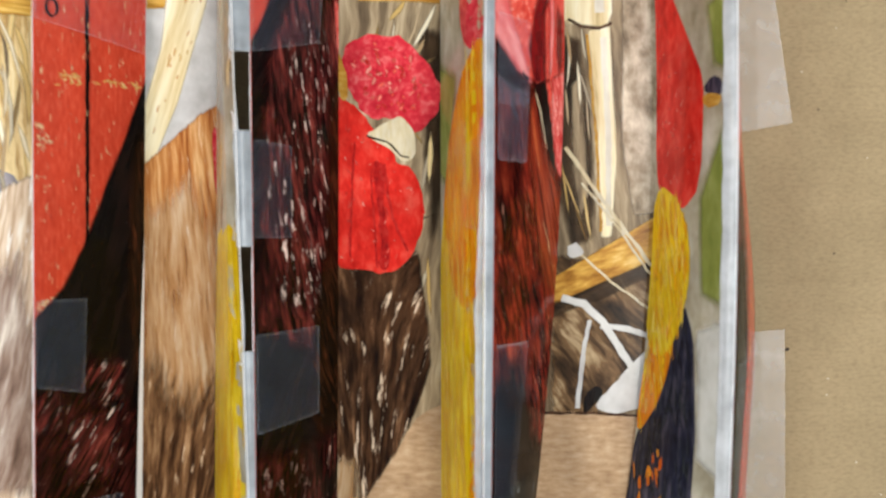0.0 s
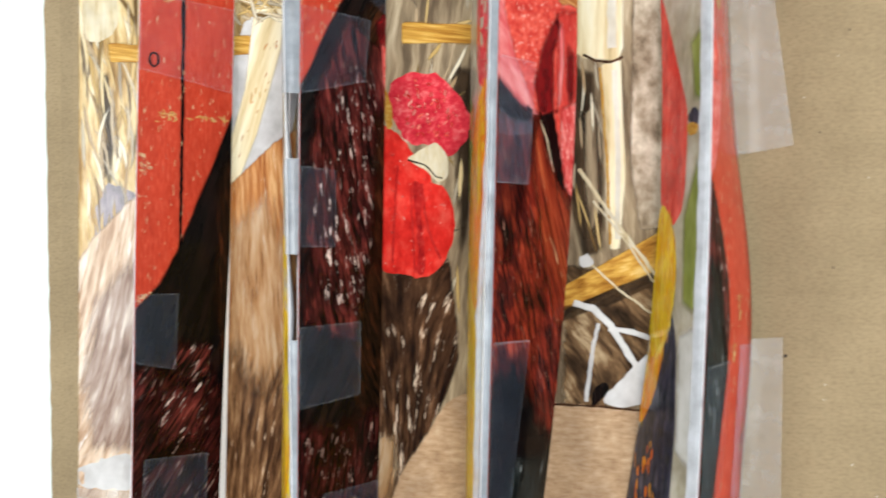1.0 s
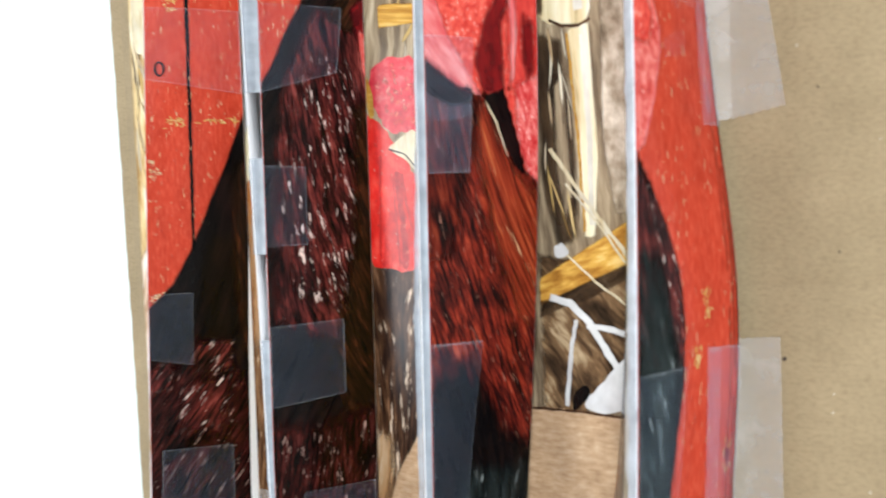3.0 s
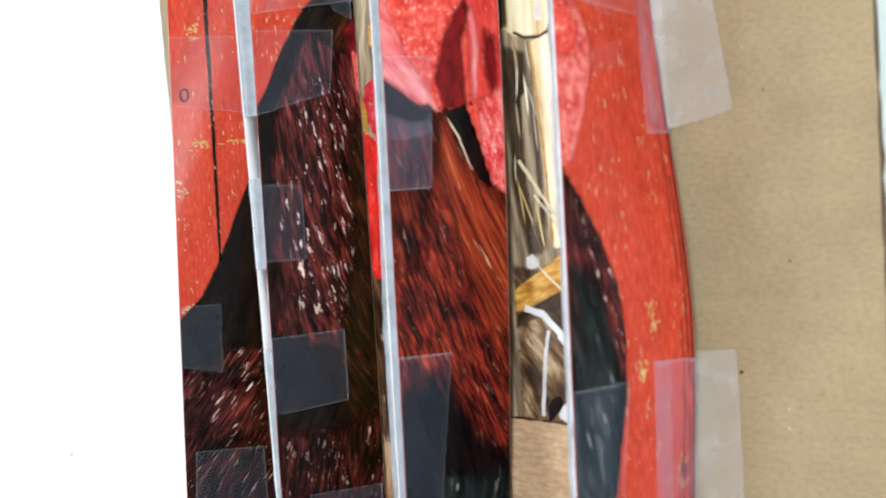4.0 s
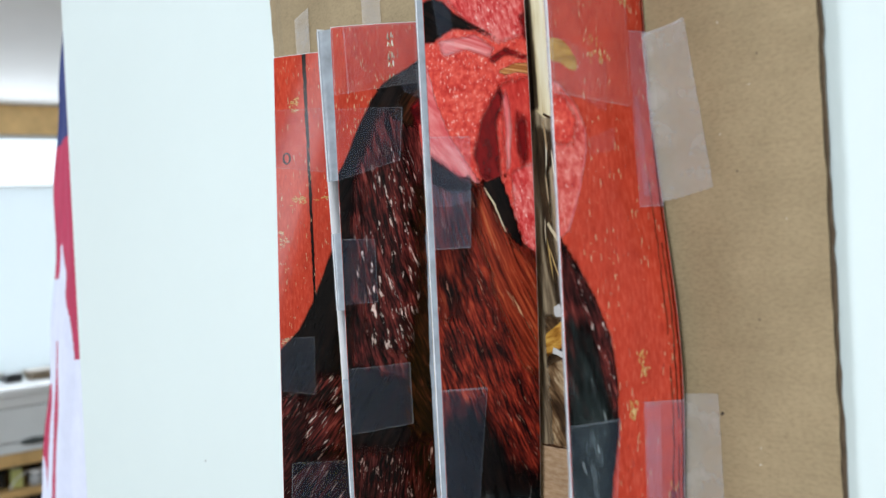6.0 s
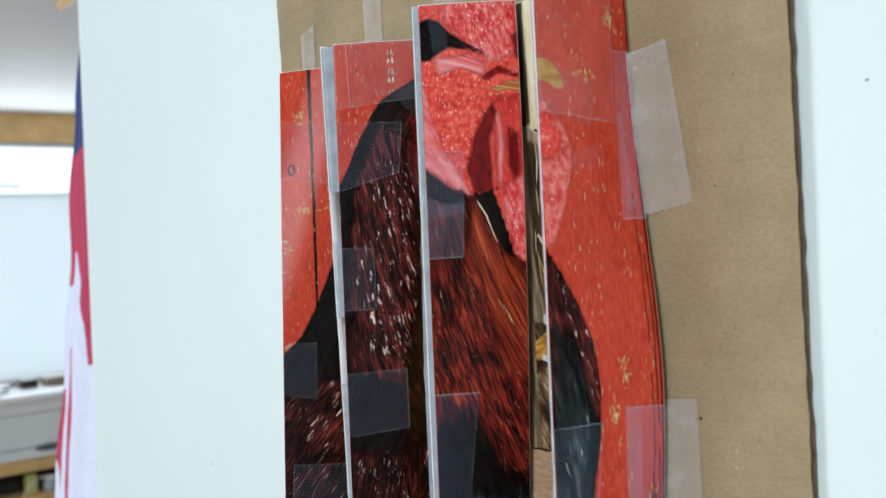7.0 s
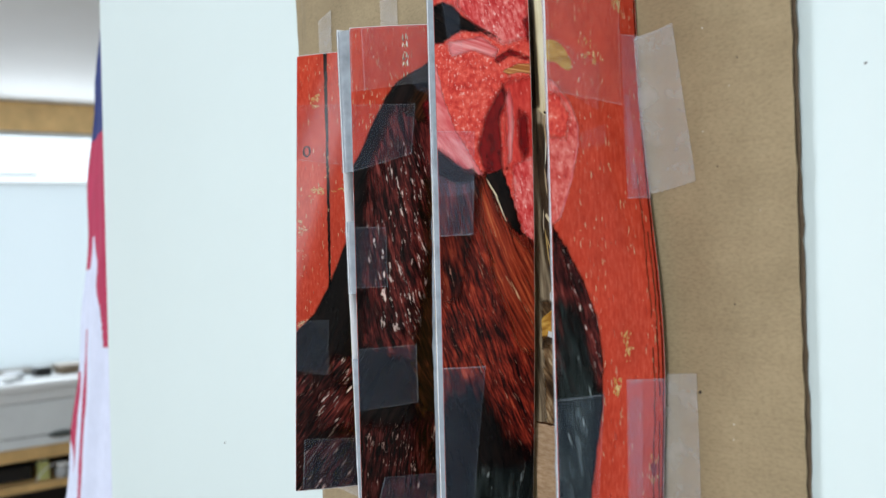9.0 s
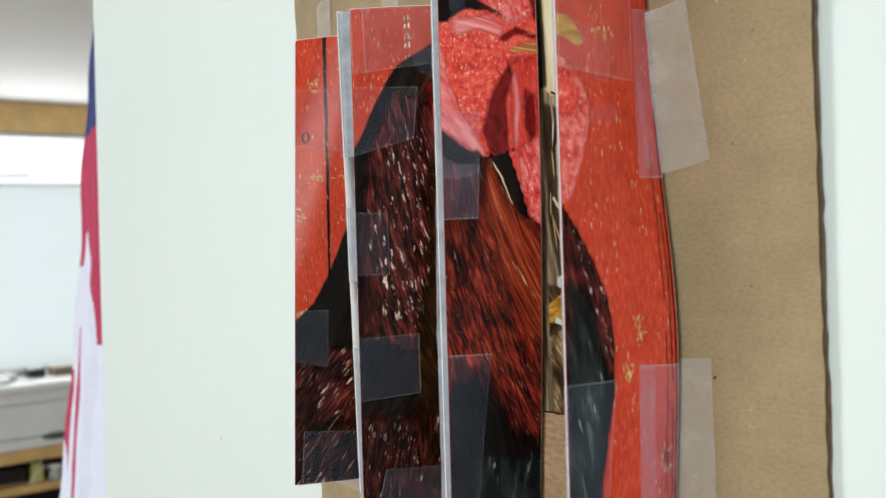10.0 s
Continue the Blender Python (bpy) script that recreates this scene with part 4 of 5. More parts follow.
flecks("R2", FLECK_SCUFF, [(0, 122), (48, 122), (28, 92), (0, 50)], 160, (0.8, 4.0), (0.12, 0.5), 0, 6, clump=0.8)
for v in (113, 103, 92.5):
    flecks("R2", FLECK_STRAW, [(30, v + 4), (34, v + 3), (34, v - 3), (31, v - 3)], 9, (2.0, 4.5), (0.5, 1.2), 0, 14, name="printed_scuff")
stem("R2", BLACK, [(23, 89.5), (29, 89), (36, 87)], 0.7)
D2 = [(-6, 40), (5, 57), (12, 71), (20, 84), (28, 93), (40, 99), (60, 110), (60, -170), (-12, -170), (-8, 30)]
patch("R2", INKY, D2, 1.7, -30)
patch("R2", WINE, [(10, 50), (26, 80), (40, 72), (60, 64), (60, -60), (30, -56), (3, -44), (5, 20)], 5, 11, 0.3)
patch("R2", WINE_GLOSS, [(18, 50), (26, 62), (38, 58), (46, 36), (44, -10), (34, -44), (12, -34), (6, 0), (12, 34)], 7, 11, 0.3)
patch("R2", OLIVE, [(42, 40), (60, 44), (60, -90), (34, -84), (28, -60), (40, -10)], 8, 15, 0.3)
patch("R2", WINE_SPARSE, [(-10, -84), (20, -88), (54, -82), (60, -165), (-12, -165)], 8, -8)
patch("R2", OLIVE, [(30, 76), (38, 88), (50, 90), (50, 76), (40, 70)], 3.5, -40)
patch("R2", FOLD, [(41, 80), (46, 84), (60, 84), (60, 60), (52, 52), (45, 64)], 2.5, 10)
patch("R2", ROSE, [(45, 72), (48, 70), (56, 48), (50, 46), (46, 56)], 1.2, 10)

patch("R3", RED_FLESH, [(-8, 140), (60, 140), (60, -10), (-8, 30)], 1.0)
patch("R3", PINK_ROUGH, [(14, 124), (46, 124), (48, 98), (34, 95), (20, 104), (12, 114)], 4, 14)
patch("R3", PINK_FLESH, [(6, 97), (24, 99), (32, 93), (30, 89), (20, 93), (9, 91)], 3, 70)
patch("R3", INKY, [(-6, 112), (5, 116), (10, 114), (14, 109), (21, 104.5), (30, 100), (34, 96.5), (23, 101), (13, 102), (4, 97), (-6, 96)], 2.0, 55)
patch("R3", FOLD, [(30, 89), (38, 93), (50, 88), (50, 86), (38, 90), (31, 86)], 1.4, 60)
patch("R3", FOLD, [(45, 106), (52, 110), (52, 94), (47, 96)], 2.5)
patch("R3", RED_SMOOTH, [(34, 78), (50, 80), (50, 36), (42, 30), (35, 40)], 5, 4)
patch("R3", PINK_ROUGH, [(38, 40), (50, 44), (50, 4), (44, 6), (38, 22)], 4, 12)
patch("R3", FOLD, [(34, 77), (36, 72), (32, 62), (33, 37), (24, 37), (20, 48), (25, 64)], 2.8, 8)
patch("R3", FOLD, [(41, 66), (46, 62), (46, 44), (43, 42), (41, 50)], 3.4, 6)
patch("R3", PINK_FLESH, [(35, 70), (36.5, 75), (38, 70), (38.6, 60), (37, 42), (35.5, 40), (36, 58)], 2.2, 4)
patch("R3", RUSSET, [(34, 83), (42, 86), (54, 85), (54, 80), (42, 82), (36, 81)], 0.9, 80)
patch("R3", PINK_FLESH, [(-6, 94), (1, 86), (4, 72), (10, 56), (17, 45), (24, 34), (13, 38.5), (-6, 54)], 0.9, 40)
B3 = [(-8, 54), (13, 39.5), (24, 35), (34, 15), (49, 4), (60, -60), (60, -170), (-12, -170), (-8, 40)]
patch("R3", EMBER, B3, 0.9, 22, 0.15)
patch("R3", COPPER, [(22, 36), (27, 31), (36, 10), (52, -4), (52, -50), (40, -44), (28, -12), (21, 12)], 6, 22, 0.25)
patch("R3", EMBER_DEEP, [(-4, 52), (13, 39), (22, 34), (19, 18), (14, -4), (10, -20), (-4, -24)], 5, 18, 0.35)
patch("R3", INKY, [(-6, 52), (13, 38.6), (21, 35), (12, 32), (-6, 40)], 1.6, 40)
patch("R3", INKY, [(24, 36), (32.5, 38.5), (35, 31), (38.5, 20), (43, 6), (37, 11), (31, 20), (27, 29)], 0.8, 20)
patch("R3", INKY, [(-6, -70), (12, -58), (22, -64), (33, -82), (46, -92), (60, -80), (60, -165), (-12, -165)], 13, 14)
patch("R3", TEAL, [(14, -98), (46, -100), (46, -140), (10, -140)], 8, -6)
shape("R3", CREAM, [(24.4, 34.4), (26.5, 31.6), (29.4, 26.6), (31.8, 20.5), (34.2, 14.6), (33.9, 14.6), (31.3, 20.4), (28.8, 26.2), (26.0, 31.0)], "printed_stem", soft=False, rough=0.4)

flecks("R4", FLECK_SCUFF, ALL("R4"), 520, (0.8, 4.5), (0.12, 0.5), 0, 5, clump=0.9)
LOBE = [(-6, 72), (4, 66), (11, 58), (14, 50), (14, 42), (10, 29), (4, 13), (-6, 6)]
patch("R4", ROSE, LOBE, 1.6, 8)
patch("R4", RED_FLESH, [(-4, 62), (5, 62), (10, 54), (8, 44), (-4, 46)], 3.5)
stem("R4", PINK, [(13.6, 50), (13.6, 42), (9.8, 29), (4.2, 13)], 0.8)
shape("R4", OCHRE, [(-1, 84), (7, 82), (12, 75), (11, 70), (5, 74), (-1, 75)], rough=0.6)
for pts in ([(15, 85), (27, 84), (29, 75), (18, 74)], [(28.5, -34), (33, -31), (34, -41), (30, -46)], [(24, -51), (28, -52), (27.5, -58), (24, -57)], [(40, -84), (45, -83), (45, -94), (41, -95)], [(34, 104), (40, 106), (39, 96), (34, 97)]):
    flecks("R4", FLECK_OCHRE, pts, 26, (1.0, 4.0), (0.25, 0.9), 0, 14, name="printed_scuff")
for u, v0, v1, w in ((42.4, 30, -28, 0.35), (42.8, -40, -104, 0.45), (44.8, 6, -60, 0.5), (45.4, -70, -132, 0.5)):
    stem("R4", BROWN, [(u - 0.3, v0), (u + 0.2, v0 * 0.6 + v1 * 0.4), (u - 0.1, v0 * 0.3 + v1 * 0.7), (u + 0.3, v1)], w, "board_joint")
shape("R4", DEEP_RED, [(41, -86.5), (44, -86), (44, -92), (41.6, -92.5)], "printed_knot", rough=0.8)
shape("R4", BLACK, [(47.0, -133), (46.6, -60), (46.2, -10), (46.6, 60), (46.2, 122), (46.7, 122), (47.2, 60), (46.8, -10), (47.2, -60), (47.6, -133)], "board_joint", soft=False, rough=0.3)
W4 = [(-6, 18), (1, 10), (6, 1), (13, -13), (18, -26), (20, -44), (19.5, -62), (17, -80), (14, -99), (9, -134), (6, -165), (-12, -165)]
patch("R4", INKY, W4, 0.9, 12)
patch("R4", WINE, [(-4, 12), (6, 0), (14, -18), (12, -60), (4, -56), (-4, -40)], 5, 12)
patch("R4", TEAL, [(2, -18), (12, -26), (17, -60), (14, -104), (8, -134), (0, -134)], 5, 9)
patch("R4", WINE_GLOSS, [(3, 4), (12, -10), (18, -26), (20, -44), (19, -58), (15, -44), (9, -20)], 1.8, 14)

# straw picture
patch("H0", REED_PALE, ALL("H0"), 0.5, 4)
patch("H0", DUSK, [(12, 62), (16, 66), (20, 40), (17, 14), (12, 20)], 3.5, 6)
flecks("H0", FLECK_STRAW, [(0, 122), (40, 122), (40, 4), (0, -16)], 44, (18, 46), (1.0, 3.0), 6, 13)
shape("H0", CREAM, [(2, 118), (16, 116), (22, 100), (21, 86), (13, 80), (2, 82)], rough=1.5)
shape("H0", ink("ink_slate", (0.16, 0.15, 0.17), (0.30, 0.28, 0.32), (0.46, 0.43, 0.46), (1.2, 0.4, 1), 8, 1.6), [(10, 6), (18, 16), (30, 12), (36, -6), (20, -10), (8, -14)], rough=3)
flecks("H0", FLECK_STRAW, [(2, 60), (30, 60), (34, -6), (2, -16)], 26, (20, 46), (1.2, 2.6), 5, 10)
patch("H0", HONEY, [(16, 80), (46, 77), (46, 69), (17, 71)], 0.9, 80)
patch("H0", ASH, [(-6, -30), (9, -10), (27, 6), (46, 14), (46, -150), (-6, -150)], 2.5, -14, 0.3)
patch("H0", ASH_DARK, [(10, -40), (30, -20), (40, -60), (36, -108), (8, -108), (4, -80)], 10, -14, 0.3)
shape("H0", PALE, [(-1, -118), (20, -112), (41, -110), (41, -126), (10, -128), (-1, -127)], rough=2)

shape("H1", PALE, [(10, 90), (42, 90), (42, 34), (19, 20), (8, 14)], rough=1)
patch("H1", HONEY, [(-4, 80), (26, 79), (26, 71), (-4, 71)], 0.9, 80)
patch("H1", CANE, [(25, 130), (40, 130), (33, 72), (22, 36), (10, 8), (-4, -2), (6, 24), (16, 56)], 1.0, -18)
flecks("H1", FLECK_OCHRE, [(26, 78), (33, 78), (26, 53), (16, 26), (11, 20), (16, 43)], 18, (1.5, 5), (0.2, 0.8), -18, 12)
flecks("H1", FLECK_STRAW, [(0, 122), (41, 122), (41, 86), (0, 86)], 90, (6, 18), (0.6, 2.0), 70, 30)
patch("H1", RUSSET, [(-6, 5), (10, 14), (19, 22), (30, 31), (50, 42), (50, -150), (-6, -150)], 1.6, 5, 0.3)
patch("H1", FAWN, [(6, -8), (26, 6), (38, -16), (38, -86), (20, -98), (4, -66)], 13, 3, 0.3)
patch("H1", UMBER, [(-6, -74), (10, -60), (26, -78), (46, -56), (50, -150), (-6, -150)], 16, -10, -0.4)
shape("H1", CRIMSON, [(34.5, 26), (36.5, 27), (37, 2), (35.5, 0)], rough=0.4)

patch("H2", REED, ALL("H2"), 0.5, -6)
patch("H2", DUSK, [(38, 62), (48, 58), (50, 10), (42, -16), (40, 12)], 4, -8)
flecks("H2", FLECK_STRAW, [(8, 122), (50, 122), (50, -70), (40, -70)], 26, (10, 30), (0.8, 2.6), -20, 24)
patch("H2", HONEY, [(16, 81), (60, 77), (60, 69.5), (16, 72)], 0.9, 80)
BIB = [(-6, -16), (27, -20), (37, -20), (40, -44), (41, -62), (35, -79), (28, -93), (15, -112), (8, -134), (6, -160), (-6, -160)]
PLANK_LOW = [(36, -79), (52, -74), (52, -134), (8, -134), (15, -111), (28, -93)]
shape("H2", PLANK, PLANK_LOW, rough=0.7)
patch("H2", BARK, BIB, 1.8, -6, -0.7)
patch("H2", FAWN, [(-4, -96), (12, -96), (14, -110), (6, -140), (-4, -140)], 5, -10)
shape("H2", SMOOTH_RED, [(4, 40), (12, 35), (17, 31), (21, 25), (27, 18), (30, 12), (36, 10), (40, -1), (38.5, -13), (34, -23), (27, -28.5), (16, -27), (4, -25)], rough=1)
shape("H2", MID_RED, [(21, 14), (26, 12), (25, -4), (27, -27), (22, -27), (20, -8)], rough=1.2)
shape("H2", SMOOTH_RED, [(15, 12), (21, 10), (22.5, -6), (24, -25), (17, -26), (13, -12)], rough=1)
stem("H2", MID_RED, [(25, 12), (26, 2), (28, -8), (33, -20)], 0.9)
stem("H2", MID_RED, [(14, 20), (13, 0), (12, -22)], 0.8)
stem("H2", MID_RED, [(20, 10), (21, -8), (22, -26)], 0.7)
flecks("H2", FLECK_SHINE, [(8, 30), (17, 28), (26, 15), (37, 4), (36, -12), (27, -26), (8, -23)], 50, (0.8, 3), (0.2, 0.7), 10, 30)
shape("H2", CRIMSON, [(9, 50), (13, 57), (21, 60.5), (32, 58), (40, 51), (46, 41), (46, 32), (40, 24), (33, 22), (27, 30), (21, 27), (16, 33), (12, 41)], rough=1.4)
flecks("H2", FLECK_SHINE, [(13, 50), (21, 56), (32, 54), (43, 40), (40, 28), (20, 32)], 60, (1.0, 4.0), (0.5, 1.6), 0, 60)
shape("H2", CREAM, [(18, 23), (27, 27.5), (32, 30), (37, 22), (36.5, 14), (32, 12), (27, 18), (21, 20.5)], rough=0.5)
stem("H2", BLACK, [(19, 22), (26, 20), (31, 15), (34, 14)], 0.7)
shape("H2", OCHRE, [(7, 58), (10, 50), (13, 38), (10, 34), (7, 44)], rough=0.8)

patch("H3", REED, ALL("H3"), 0.5, 4)
patch("H3", DUSK, [(10, 60), (20, 56), (24, 20), (24, -16), (16, -20), (10, 10)], 3, 4)
patch("H3", REED, [(17, 40), (21, 44), (22, 0), (19, -10), (17, 10)], 1.6, 4)
flecks("H3", FLECK_STRAW, [(12, 60), (22, 58), (24, -10), (12, -16)], 14, (10, 24), (0.5, 1.6), 6, 8, bend=0.03)
patch("H3", MOSS_STONE, [(37, 123), (56, 123), (56, -6), (39, -8), (35, 19)], 1.4, 4)
patch("H3", CANE, [(11, 130), (31, 130), (32, 66), (30, 61), (16, 62), (11, 66)], 1.0)
patch("H3", DUSK, [(8, 130), (12.6, 130), (13.4, 66), (8, 66)], 1.4)
patch("H3", CANE, [(23, 60), (31, 61), (33, 13), (30.5, -16), (27, -16), (26, 19)], 1.0, 4)
stem("H3", GLEAM, [(27, 122), (27.5, 66)], 3.6)
stem("H3", GLEAM, [(28.6, 57), (30, 20), (29.6, -12)], 2.2)
stem("H3", BROWN, [(16, 64), (21, 61), (27, 60.4), (32, 62.4)], 1.0)
stem("H3", OCHRE, [(22.8, 58), (25.6, 20), (26.8, -14)], 1.0)
patch("H3", LITTER, [(8, -22), (30, -26), (52, -20), (52, -64), (34, -66), (22, -84), (8, -84)], 3, 35)
patch("H3", HONEY, [(8, -31), (46, -9), (56, -6), (56, -20), (26, -33), (8, -41)], 0.9, -60)
patch("H3", DUSK, [(8, -40), (26, -33), (56, -20), (56, -25), (28, -38), (8, -45)], 1.6, -60)
shape("H3", PALE, [(20, -79.5), (32, -68), (45, -54), (48, -60), (44, -76), (38, -80)], rough=0.9)
shape("H3", BLACK, [(18, -78), (23, -69), (28, -72), (21, -80)], rough=0.8)
stem("H3", CREAM, [(14, 17), (30, -6), (47, -29)], 1.5)
stem("H3", CREAM, [(20, 4), (34, -14), (47, -33)], 0.8)
stem("H3", CREAM, [(17, -20), (30, -32), (46, -44)], 0.8)
stem("H3", PALE, [(12, -38), (20, -40), (27, -47), (34, -58), (41, -69)], 2.6)
stem("H3", PALE, [(26, -48), (34, -49), (46, -53)], 2.0)
stem("H3", PALE, [(22, -46), (20, -56), (17, -78)], 1.6)
shape("H3", PALE, [(15, -18), (18, -17), (20, -21), (17, -24), (14, -22)], rough=1.2)
shape("H3", PLANK, [(-1, -79), (20, -79.5), (42, -81), (52, -81), (52, -134), (-1, -134)], soft=False, rough=0.7)
stem("H3", BROWN, [(2, -79.6), (20, -80), (42, -81.6)], 0.9)

# garden picture, on the sides turned the other way
flecks("Y1", FLECK_STRAW, [(0, 122), (48, 122), (48, -10), (0, -10)], 60, (10, 30), (1.5, 4), 4, 8)
shape("Y1", YELLOW, [(-1, -14), (20, -10), (49, -18), (49, -134), (-1, -134)], rough=3)
flecks("Y1", FLECK_GOLD, [(1, -16), (47, -20), (47, -132), (1, -132)], 300, (8, 30), (0.25, 1.0), 2, 4)
patch("Y2", GREEN_BLUR, [(26, 40), (50, 48), (50, 8), (36, 2)], 6)
shape("Y2", CRIMSON, [(24, 90), (-1, 92), (-1, 46), (16, 47), (22, 56)], rough=1)
shape("Y2", YELLOW, [(19, 41), (8, 47), (-1, 48), (-1, -134), (49, -134), (49, -30), (45, -13), (32, 17)], rough=1.2)
shape("Y2", ORANGE, [(19, 41), (8, 47), (-1, 48), (-1, -30), (14, -40), (30, -30), (42, -8), (32, 17)], rough=5)
shape("Y2", ORANGE, [(-1, -66), (10, -72), (14, -134), (-1, -134)], rough=3)
flecks("Y2", FLECK_GOLD, [(19, 38), (8, 45), (1, 46), (1, -132), (47, -132), (44, -16), (32, 14)], 520, (8, 30), (0.25, 0.9), -4, 4)
shape("Y2", PINK, [(-1, 22), (5, 24), (7, 10), (3, 0), (-1, 0)], rough=1)
shape("Y2", BLUE_BLACK, [(-1, -86), (5, -96), (8, -134), (-1, -134)], rough=3)
patch("Y3", GREEN_BLUR, [(14, -4), (-4, 26), (-4, -40), (12, -36)], 5)
patch("Y3", GREEN_BLUR, [(10, 60), (-4, 66), (-4, 36), (6, 40)], 5)
patch("Y3", PALE_BLUR, [(13, -48), (-4, -44), (-4, -96), (10, -90)], 5)
shape("Y3", SMOOTH_RED, [(49, 92), (46, 84), (42, 80), (38, 64), (33, 60), (28, 50), (20, 46), (13, 38), (12, 28), (15, 22), (13, 10), (15, -1), (23, -7), (34, -5), (49, 4)], rough=1.0)
flecks("Y3", FLECK_SHINE, [(46, 66), (30, 46), (17, 40), (16, 20), (17, 4), (24, -2), (46, 8)], 60, (0.8, 3), (0.3, 1.0), 0, 50)
shape("Y3", BLUE_BLACK, [(13, 33), (6, 37), (1, 33), (1, 29), (8, 30)], rough=0.6)
shape("Y3", OCHRE, [(13, 30), (6, 30.5), (0.8, 28.5), (4, 25.5), (12, 26.5)], rough=0.5)
shape("Y3", BLUE_BLACK, [(22, -38), (14, -51), (12, -80), (12, -134), (49, -134), (49, -86), (32, -70), (25, -51)], rough=1.5)
flecks("Y3", FLECK_GREY, [(20, -46), (14, -56), (13, -130), (46, -130), (46, -92), (30, -70)], 300, (3, 10), (0.25, 0.9), -14, 10, clump=0.6)
shape("Y3", ORANGE, [(45, -54), (26, -40), (28, -62), (36, -76), (49, -90)], rough=2)
shape("Y3", YELLOW, [(48, 4), (29, -3), (20, -13), (19, -36), (25, -50), (33, -60), (46, -56), (49, -40)], rough=1.5)
flecks("Y3", FLECK_GOLD, [(46, 0), (29, -5), (21, -14), (20, -36), (30, -66), (46, -84)], 170, (6, 18), (0.5, 1.4), -12, 7)
flecks("Y3", fleck_ink("flecks_orange", (0.66, 0.16, 0.01), (0.54, 0.09, 0.01), (0.74, 0.34, 0.03)), [(46, -96), (20, -86), (24, -130), (46, -130)], 26, (4, 10), (1.0, 2.6), -14, 10)

# ---- tape ----


def tape(strip, points, material, label="", lift=0.0009, rise=None):
    """A piece of tape; the glint of its cut edges is put in as a milkier rim."""
    clip = strip != "B"
    bm = flat_shape(strip, outlined(points, 0.25, points[0][0] * 0.7 + points[0][1]), lift, clip=clip, rise=rise)
    middle = (sum(p[0] for p in points) / len(points), sum(p[1] for p in points) / len(points))
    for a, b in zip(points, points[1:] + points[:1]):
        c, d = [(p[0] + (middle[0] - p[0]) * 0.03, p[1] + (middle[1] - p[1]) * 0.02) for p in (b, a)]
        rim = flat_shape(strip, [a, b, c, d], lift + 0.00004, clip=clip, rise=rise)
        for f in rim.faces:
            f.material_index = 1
        me = bpy.data.meshes.new("scratch")
        rim.to_mesh(me)
        rim.free()
        bm.from_mesh(me)
        bpy.data.meshes.remove(me)
    return part("tape", bm, [material, TAPE_EDGE_GLINT], collage, label)


def toothed(a, b, pitch=1.3, deep=0.5):
    """The saw-toothed cut that a dispenser leaves, from a to b."""
    n = int(math.hypot(b[0] - a[0], b[1] - a[1]) / pitch)
    return [(a[0] + (b[0] - a[0]) * k / n, a[1] + (b[1] - a[1]) * k / n + (deep if k % 2 else 0.0)) for k in range(n + 1)]


LIFTS = itertools.count(0.0008, 0.00005)
CLEAR, FROST = "clear sticky tape", "frosted sticky tape lying on the cardboard"
# upper tape; the glossy reflection on the prints is put into its pale haze
for strip, pts in (("R2", [(0.5, 121), (47, 121), (47, 92), (0.5, 88)]), ("R4", [(0.5, 116), (38, 112), (36, 58), (0.5, 63)])):
    tape(strip, pts, TAPE_GLARE, "sticky tape with the print's glare put into its haze", next(LIFTS))
for pts in ([(38, 87), (47.6, 87), (47.6, 20), (36, 20)], [(30, -52), (47.6, -53), (47.6, -126), (31, -124)], [(31, -53), (37, -53), (37.5, -124), (32, -124)], [(38, 62), (41, 62), (41.5, 24), (38.5, 24)]):
    tape("R4", pts, TAPE_LILAC, "lilac-looking sticky tape over the red print", next(LIFTS))
for strip, pts in (("R1", [(0, -35), (20, -35), (19, -67), (0, -63)]), ("R1", [(5, -103), (36, -105), (36, -132), (4, -132)]), ("R1", [(0, 92), (47.6, 90), (47.6, 53), (0, 60)]),
                   ("R2", [(0, 81), (37, 80), (34, 54), (0, 46)]), ("R2", [(0, 17), (18, 16), (18, -15), (0, -15)]), ("R2", [(0, -47), (33, -46), (33, -76), (0, -79)]),
                   ("R2", [(13, -114), (46, -114), (46, -132), (8, -132)]), ("R3", [(0, -51), (22, -51), (17, -91), (13, -132), (0, -132)]),
                   ("R4", [(0, 85), (25, 74), (23, 56), (0, 66)]), 
                   ("R4", [(0, -58), (20, -57), (15, -124), (0, -124)]), ("R3", [(4, 121), (12, 121), (14, 92), (8, 90)]), ("R2", [(7, 121), (46, 121), (46, 84), (38, 88), (34, 98), (8, 88)]), ("R4", [(14, 46), (26, 50), (26, 42), (14, 40)]), ("Y2", [(0, 17), (14, 15), (14, -12), (0, -14)])):
    tape(strip, pts, TAPE_CLEAR, CLEAR, next(LIFTS))
tape("R3", [(0, 57), (19, 56), (17, 9), (0, 9)], TAPE_BLUE, CLEAR, next(LIFTS))
tape("R3", [(0, 37), (8, 33.5), (18, 33), (18, 29), (8, 27), (0, 27.5)], TAPE_BLUE, CLEAR, next(LIFTS))
lifted = lambda u: 0.0035 * max(0.0, (118 - u) / 14) ** 2
tape("B", [(104, 86), (121, 89), *toothed((129, 25), (106, 21))], TAPE_MILKY, FROST, 0.0007, lifted)
tape("B", [*toothed((108, -52), (125, -51)), (124, -124), (107, -126)], TAPE_MILKY, FROST, 0.0007, lifted)
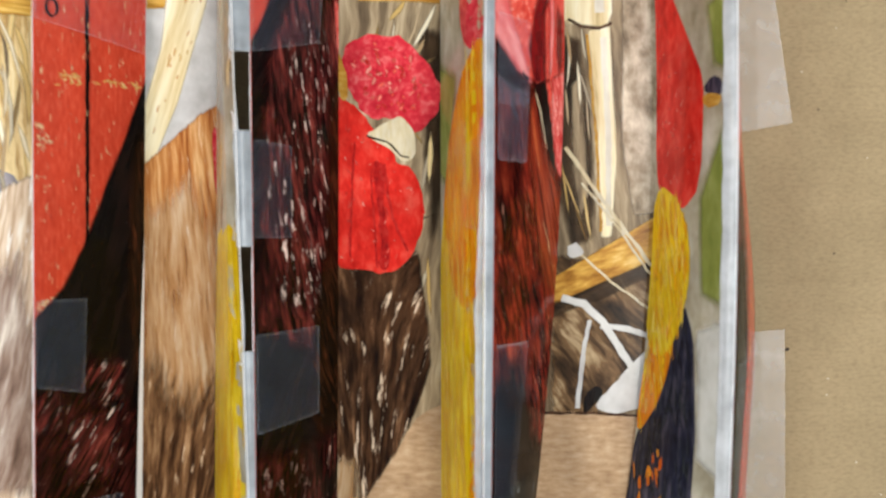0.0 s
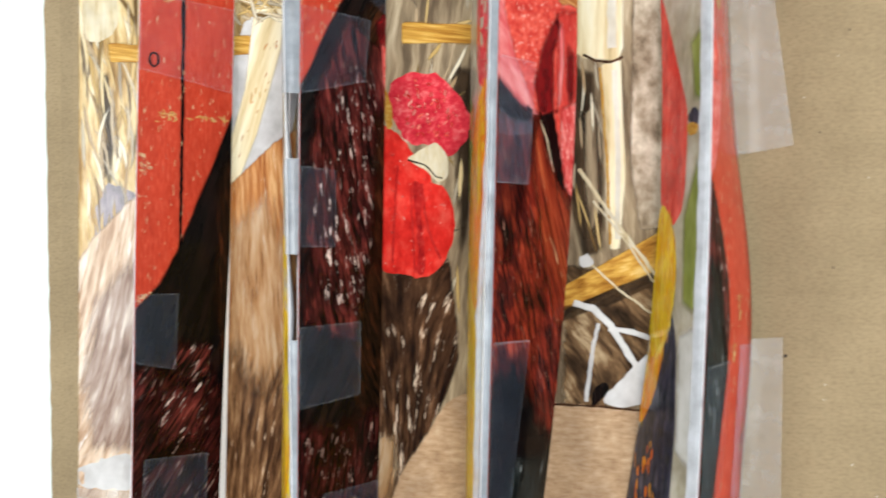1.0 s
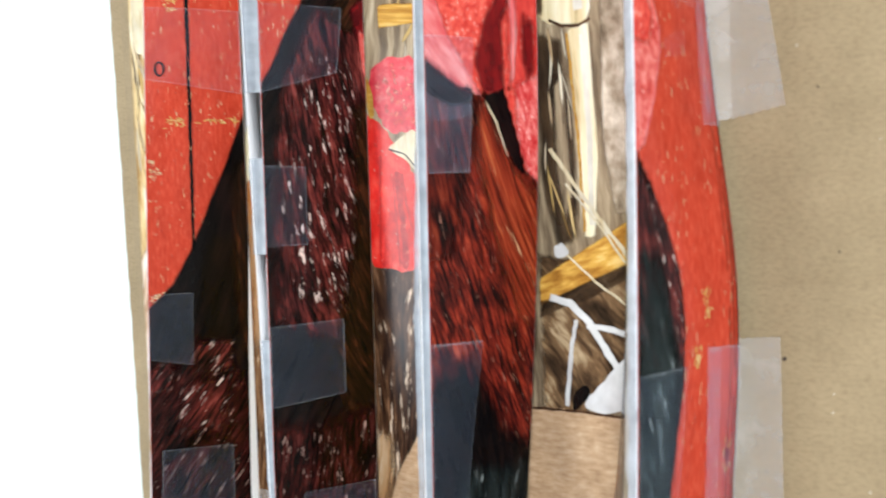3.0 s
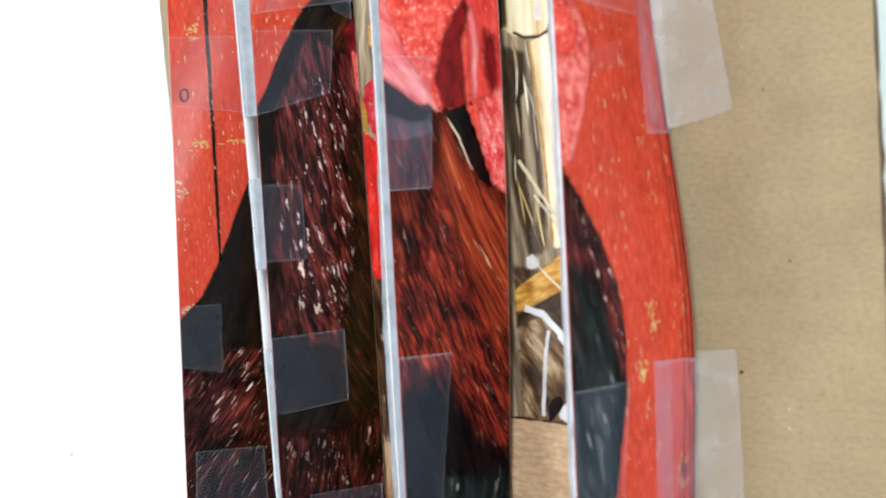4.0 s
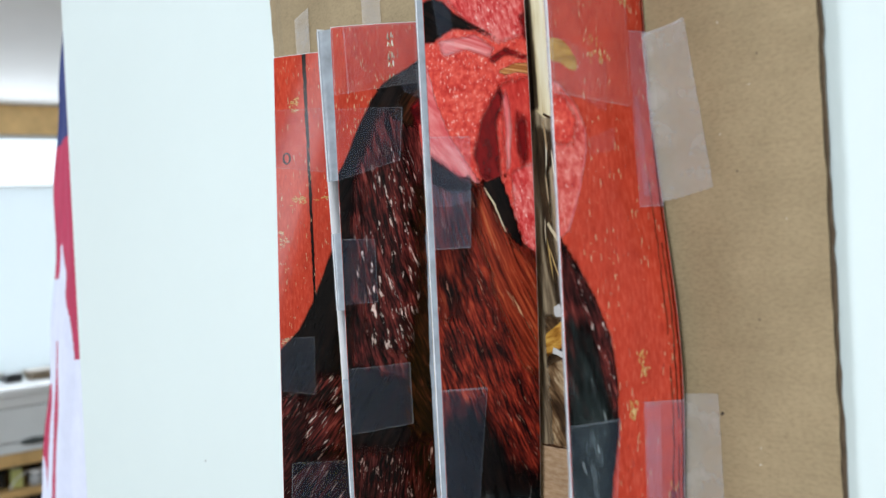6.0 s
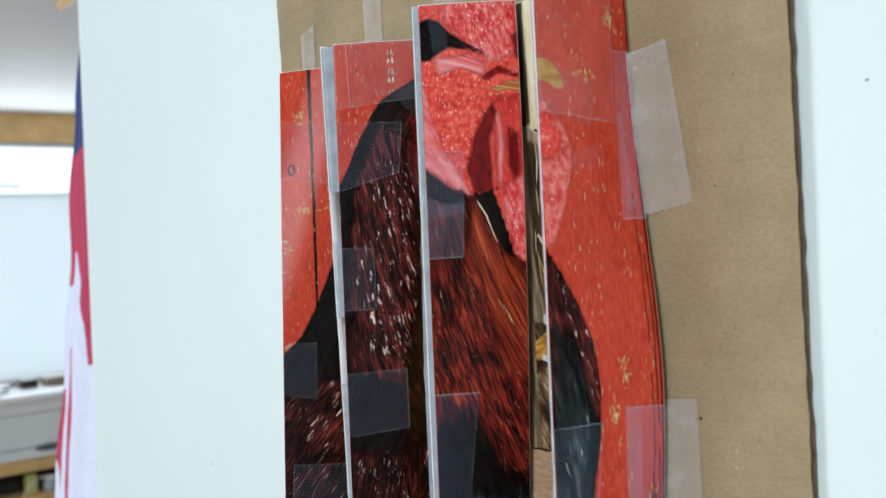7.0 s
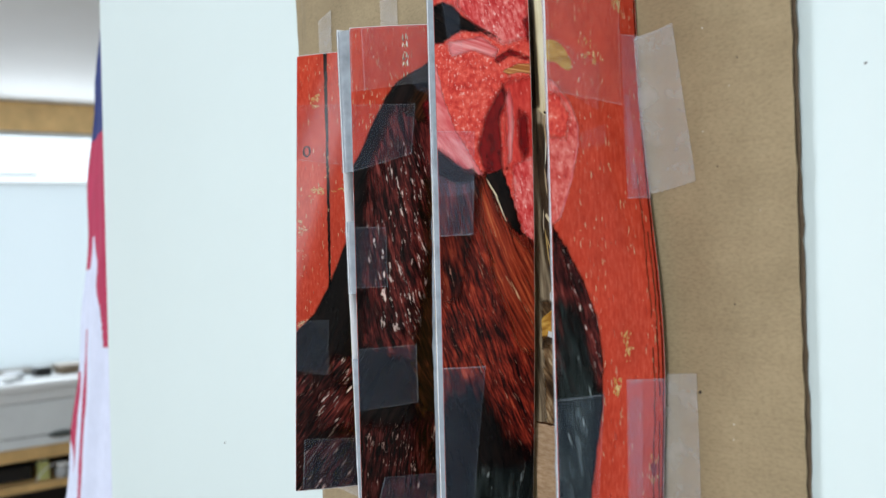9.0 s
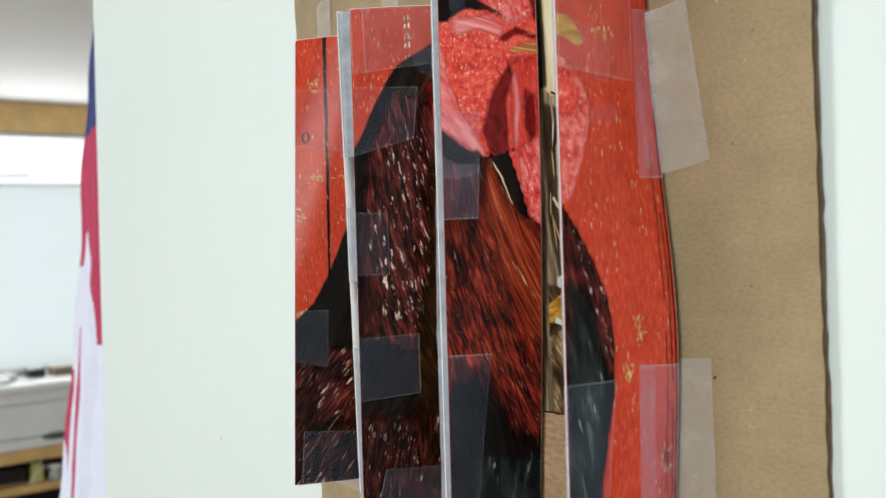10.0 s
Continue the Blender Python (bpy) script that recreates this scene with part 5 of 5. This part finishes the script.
for pts in ([(-166, 152), (-148, 155), (-150, 112), (-166, 112)], [(-88, 160), (-69, 158), (-70, 112), (-88, 112)], [(-20, 156), (0, 154), (0, 112), (-20, 112)], [(-190, -128), (-106, -128), (-108, -147), (-188, -145)]):
    tape("B", pts, TAPE_MILKY, FROST, 0.0012)


def ridge_tape(a, b, v0, v1, label):
    """Tape bridging the open ridge between two sheets."""
    bm = bmesh.new()
    rows = []
    n = max(2, int((v1 - v0) / 5))
    for j in range(n + 1):
        v = v0 + (v1 - v0) * j / n
        p0, p1 = lay(a, 0.6, v, 0.0002), lay(a, 0.1, v, 0.0002)
        p3, p4 = lay(b, 0.05, v, 0.0002), lay(b, 0.12, v, 0.0002)
        swell = min(1.0, max(0.0, (25 - v) / 60)) * 0.0022 if a == "Y2" else 0.0
        sway = Vector((-abs(wobble(v * 0.25, ord(a[1]) * 1.7, 0.0010)) - swell, 0, 0))
        p0, p1 = p0 + sway, p1 + sway
        p2 = (p1 + p3) / 2 + Vector((0, -0.00008, 0))
        rows.append([bm.verts.new(p) for p in (p0, p1, p2, p3, p4)])
    for r0, r1 in zip(rows, rows[1:]):
        for i in range(4):
            bm.faces.new((r0[i], r0[i + 1], r1[i + 1], r1[i]))
    return smooth(part("ridge_tape", bm, TAPE_BRIGHT if a == "Y3" else TAPE_RIDGE, collage, label))


MILK = "milky tape bridging the open ridge of the fold"
for v0, v1 in ((46, 121), (-18, 20), (-132, -52)):
    ridge_tape("Y1", "R2", v0, v1, MILK)
ridge_tape("Y2", "R3", -132, 121, MILK)
ridge_tape("Y3", "R4", -132, 121, MILK)

# specks on the cardboard and the wall
SPECK, SPECK_PALE = plain("dark_speck", (0.03, 0.02, 0.015), 0.8), plain("pale_speck", (0.70, 0.66, 0.58), 0.8)
for u, v, r, m in ((126, -58, 0.7, SPECK), (144, -23, 0.4, SPECK), (133, 44, 0.25, SPECK_PALE), (141, -69, 0.25, SPECK_PALE), (140.5, -75, 0.25, SPECK_PALE), (151, -100, 0.28, SPECK_PALE), (160, -112, 0.25, SPECK_PALE),
                   (135, 84, 0.3, SPECK_PALE), (139, 30, 0.35, SPECK), (150, 70, 0.35, SPECK), (146, 60, 0.2, SPECK_PALE), (157, 12, 0.2, SPECK_PALE)):
    pts = [(u + r * math.cos(a) * (1 + 0.3 * math.sin(2 * a + u)), v + r * math.sin(a)) for a in [i * math.pi / 5 for i in range(10)]]
    part("speck", flat_shape("B", pts, 0.0003, clip=False), m, collage)
for x, z, r in ((-0.3877, ZC - 0.1485, 0.0011), (0.1977, ZC + 0.0595, 0.0006)):
    bm = bmesh.new()
    vs = [bm.verts.new((x + r * math.cos(a) * (1 + 0.5 * math.sin(3 * a)), wall_y(x, z) - 0.0004, z + r * 0.7 * math.sin(a) * (1 + 0.4 * math.sin(2 * a)))) for a in [i * math.pi / 6 for i in range(12)]]
    bm.faces.new(vs)
    part("scuff_mark", bm, SPECK, wall_panel)
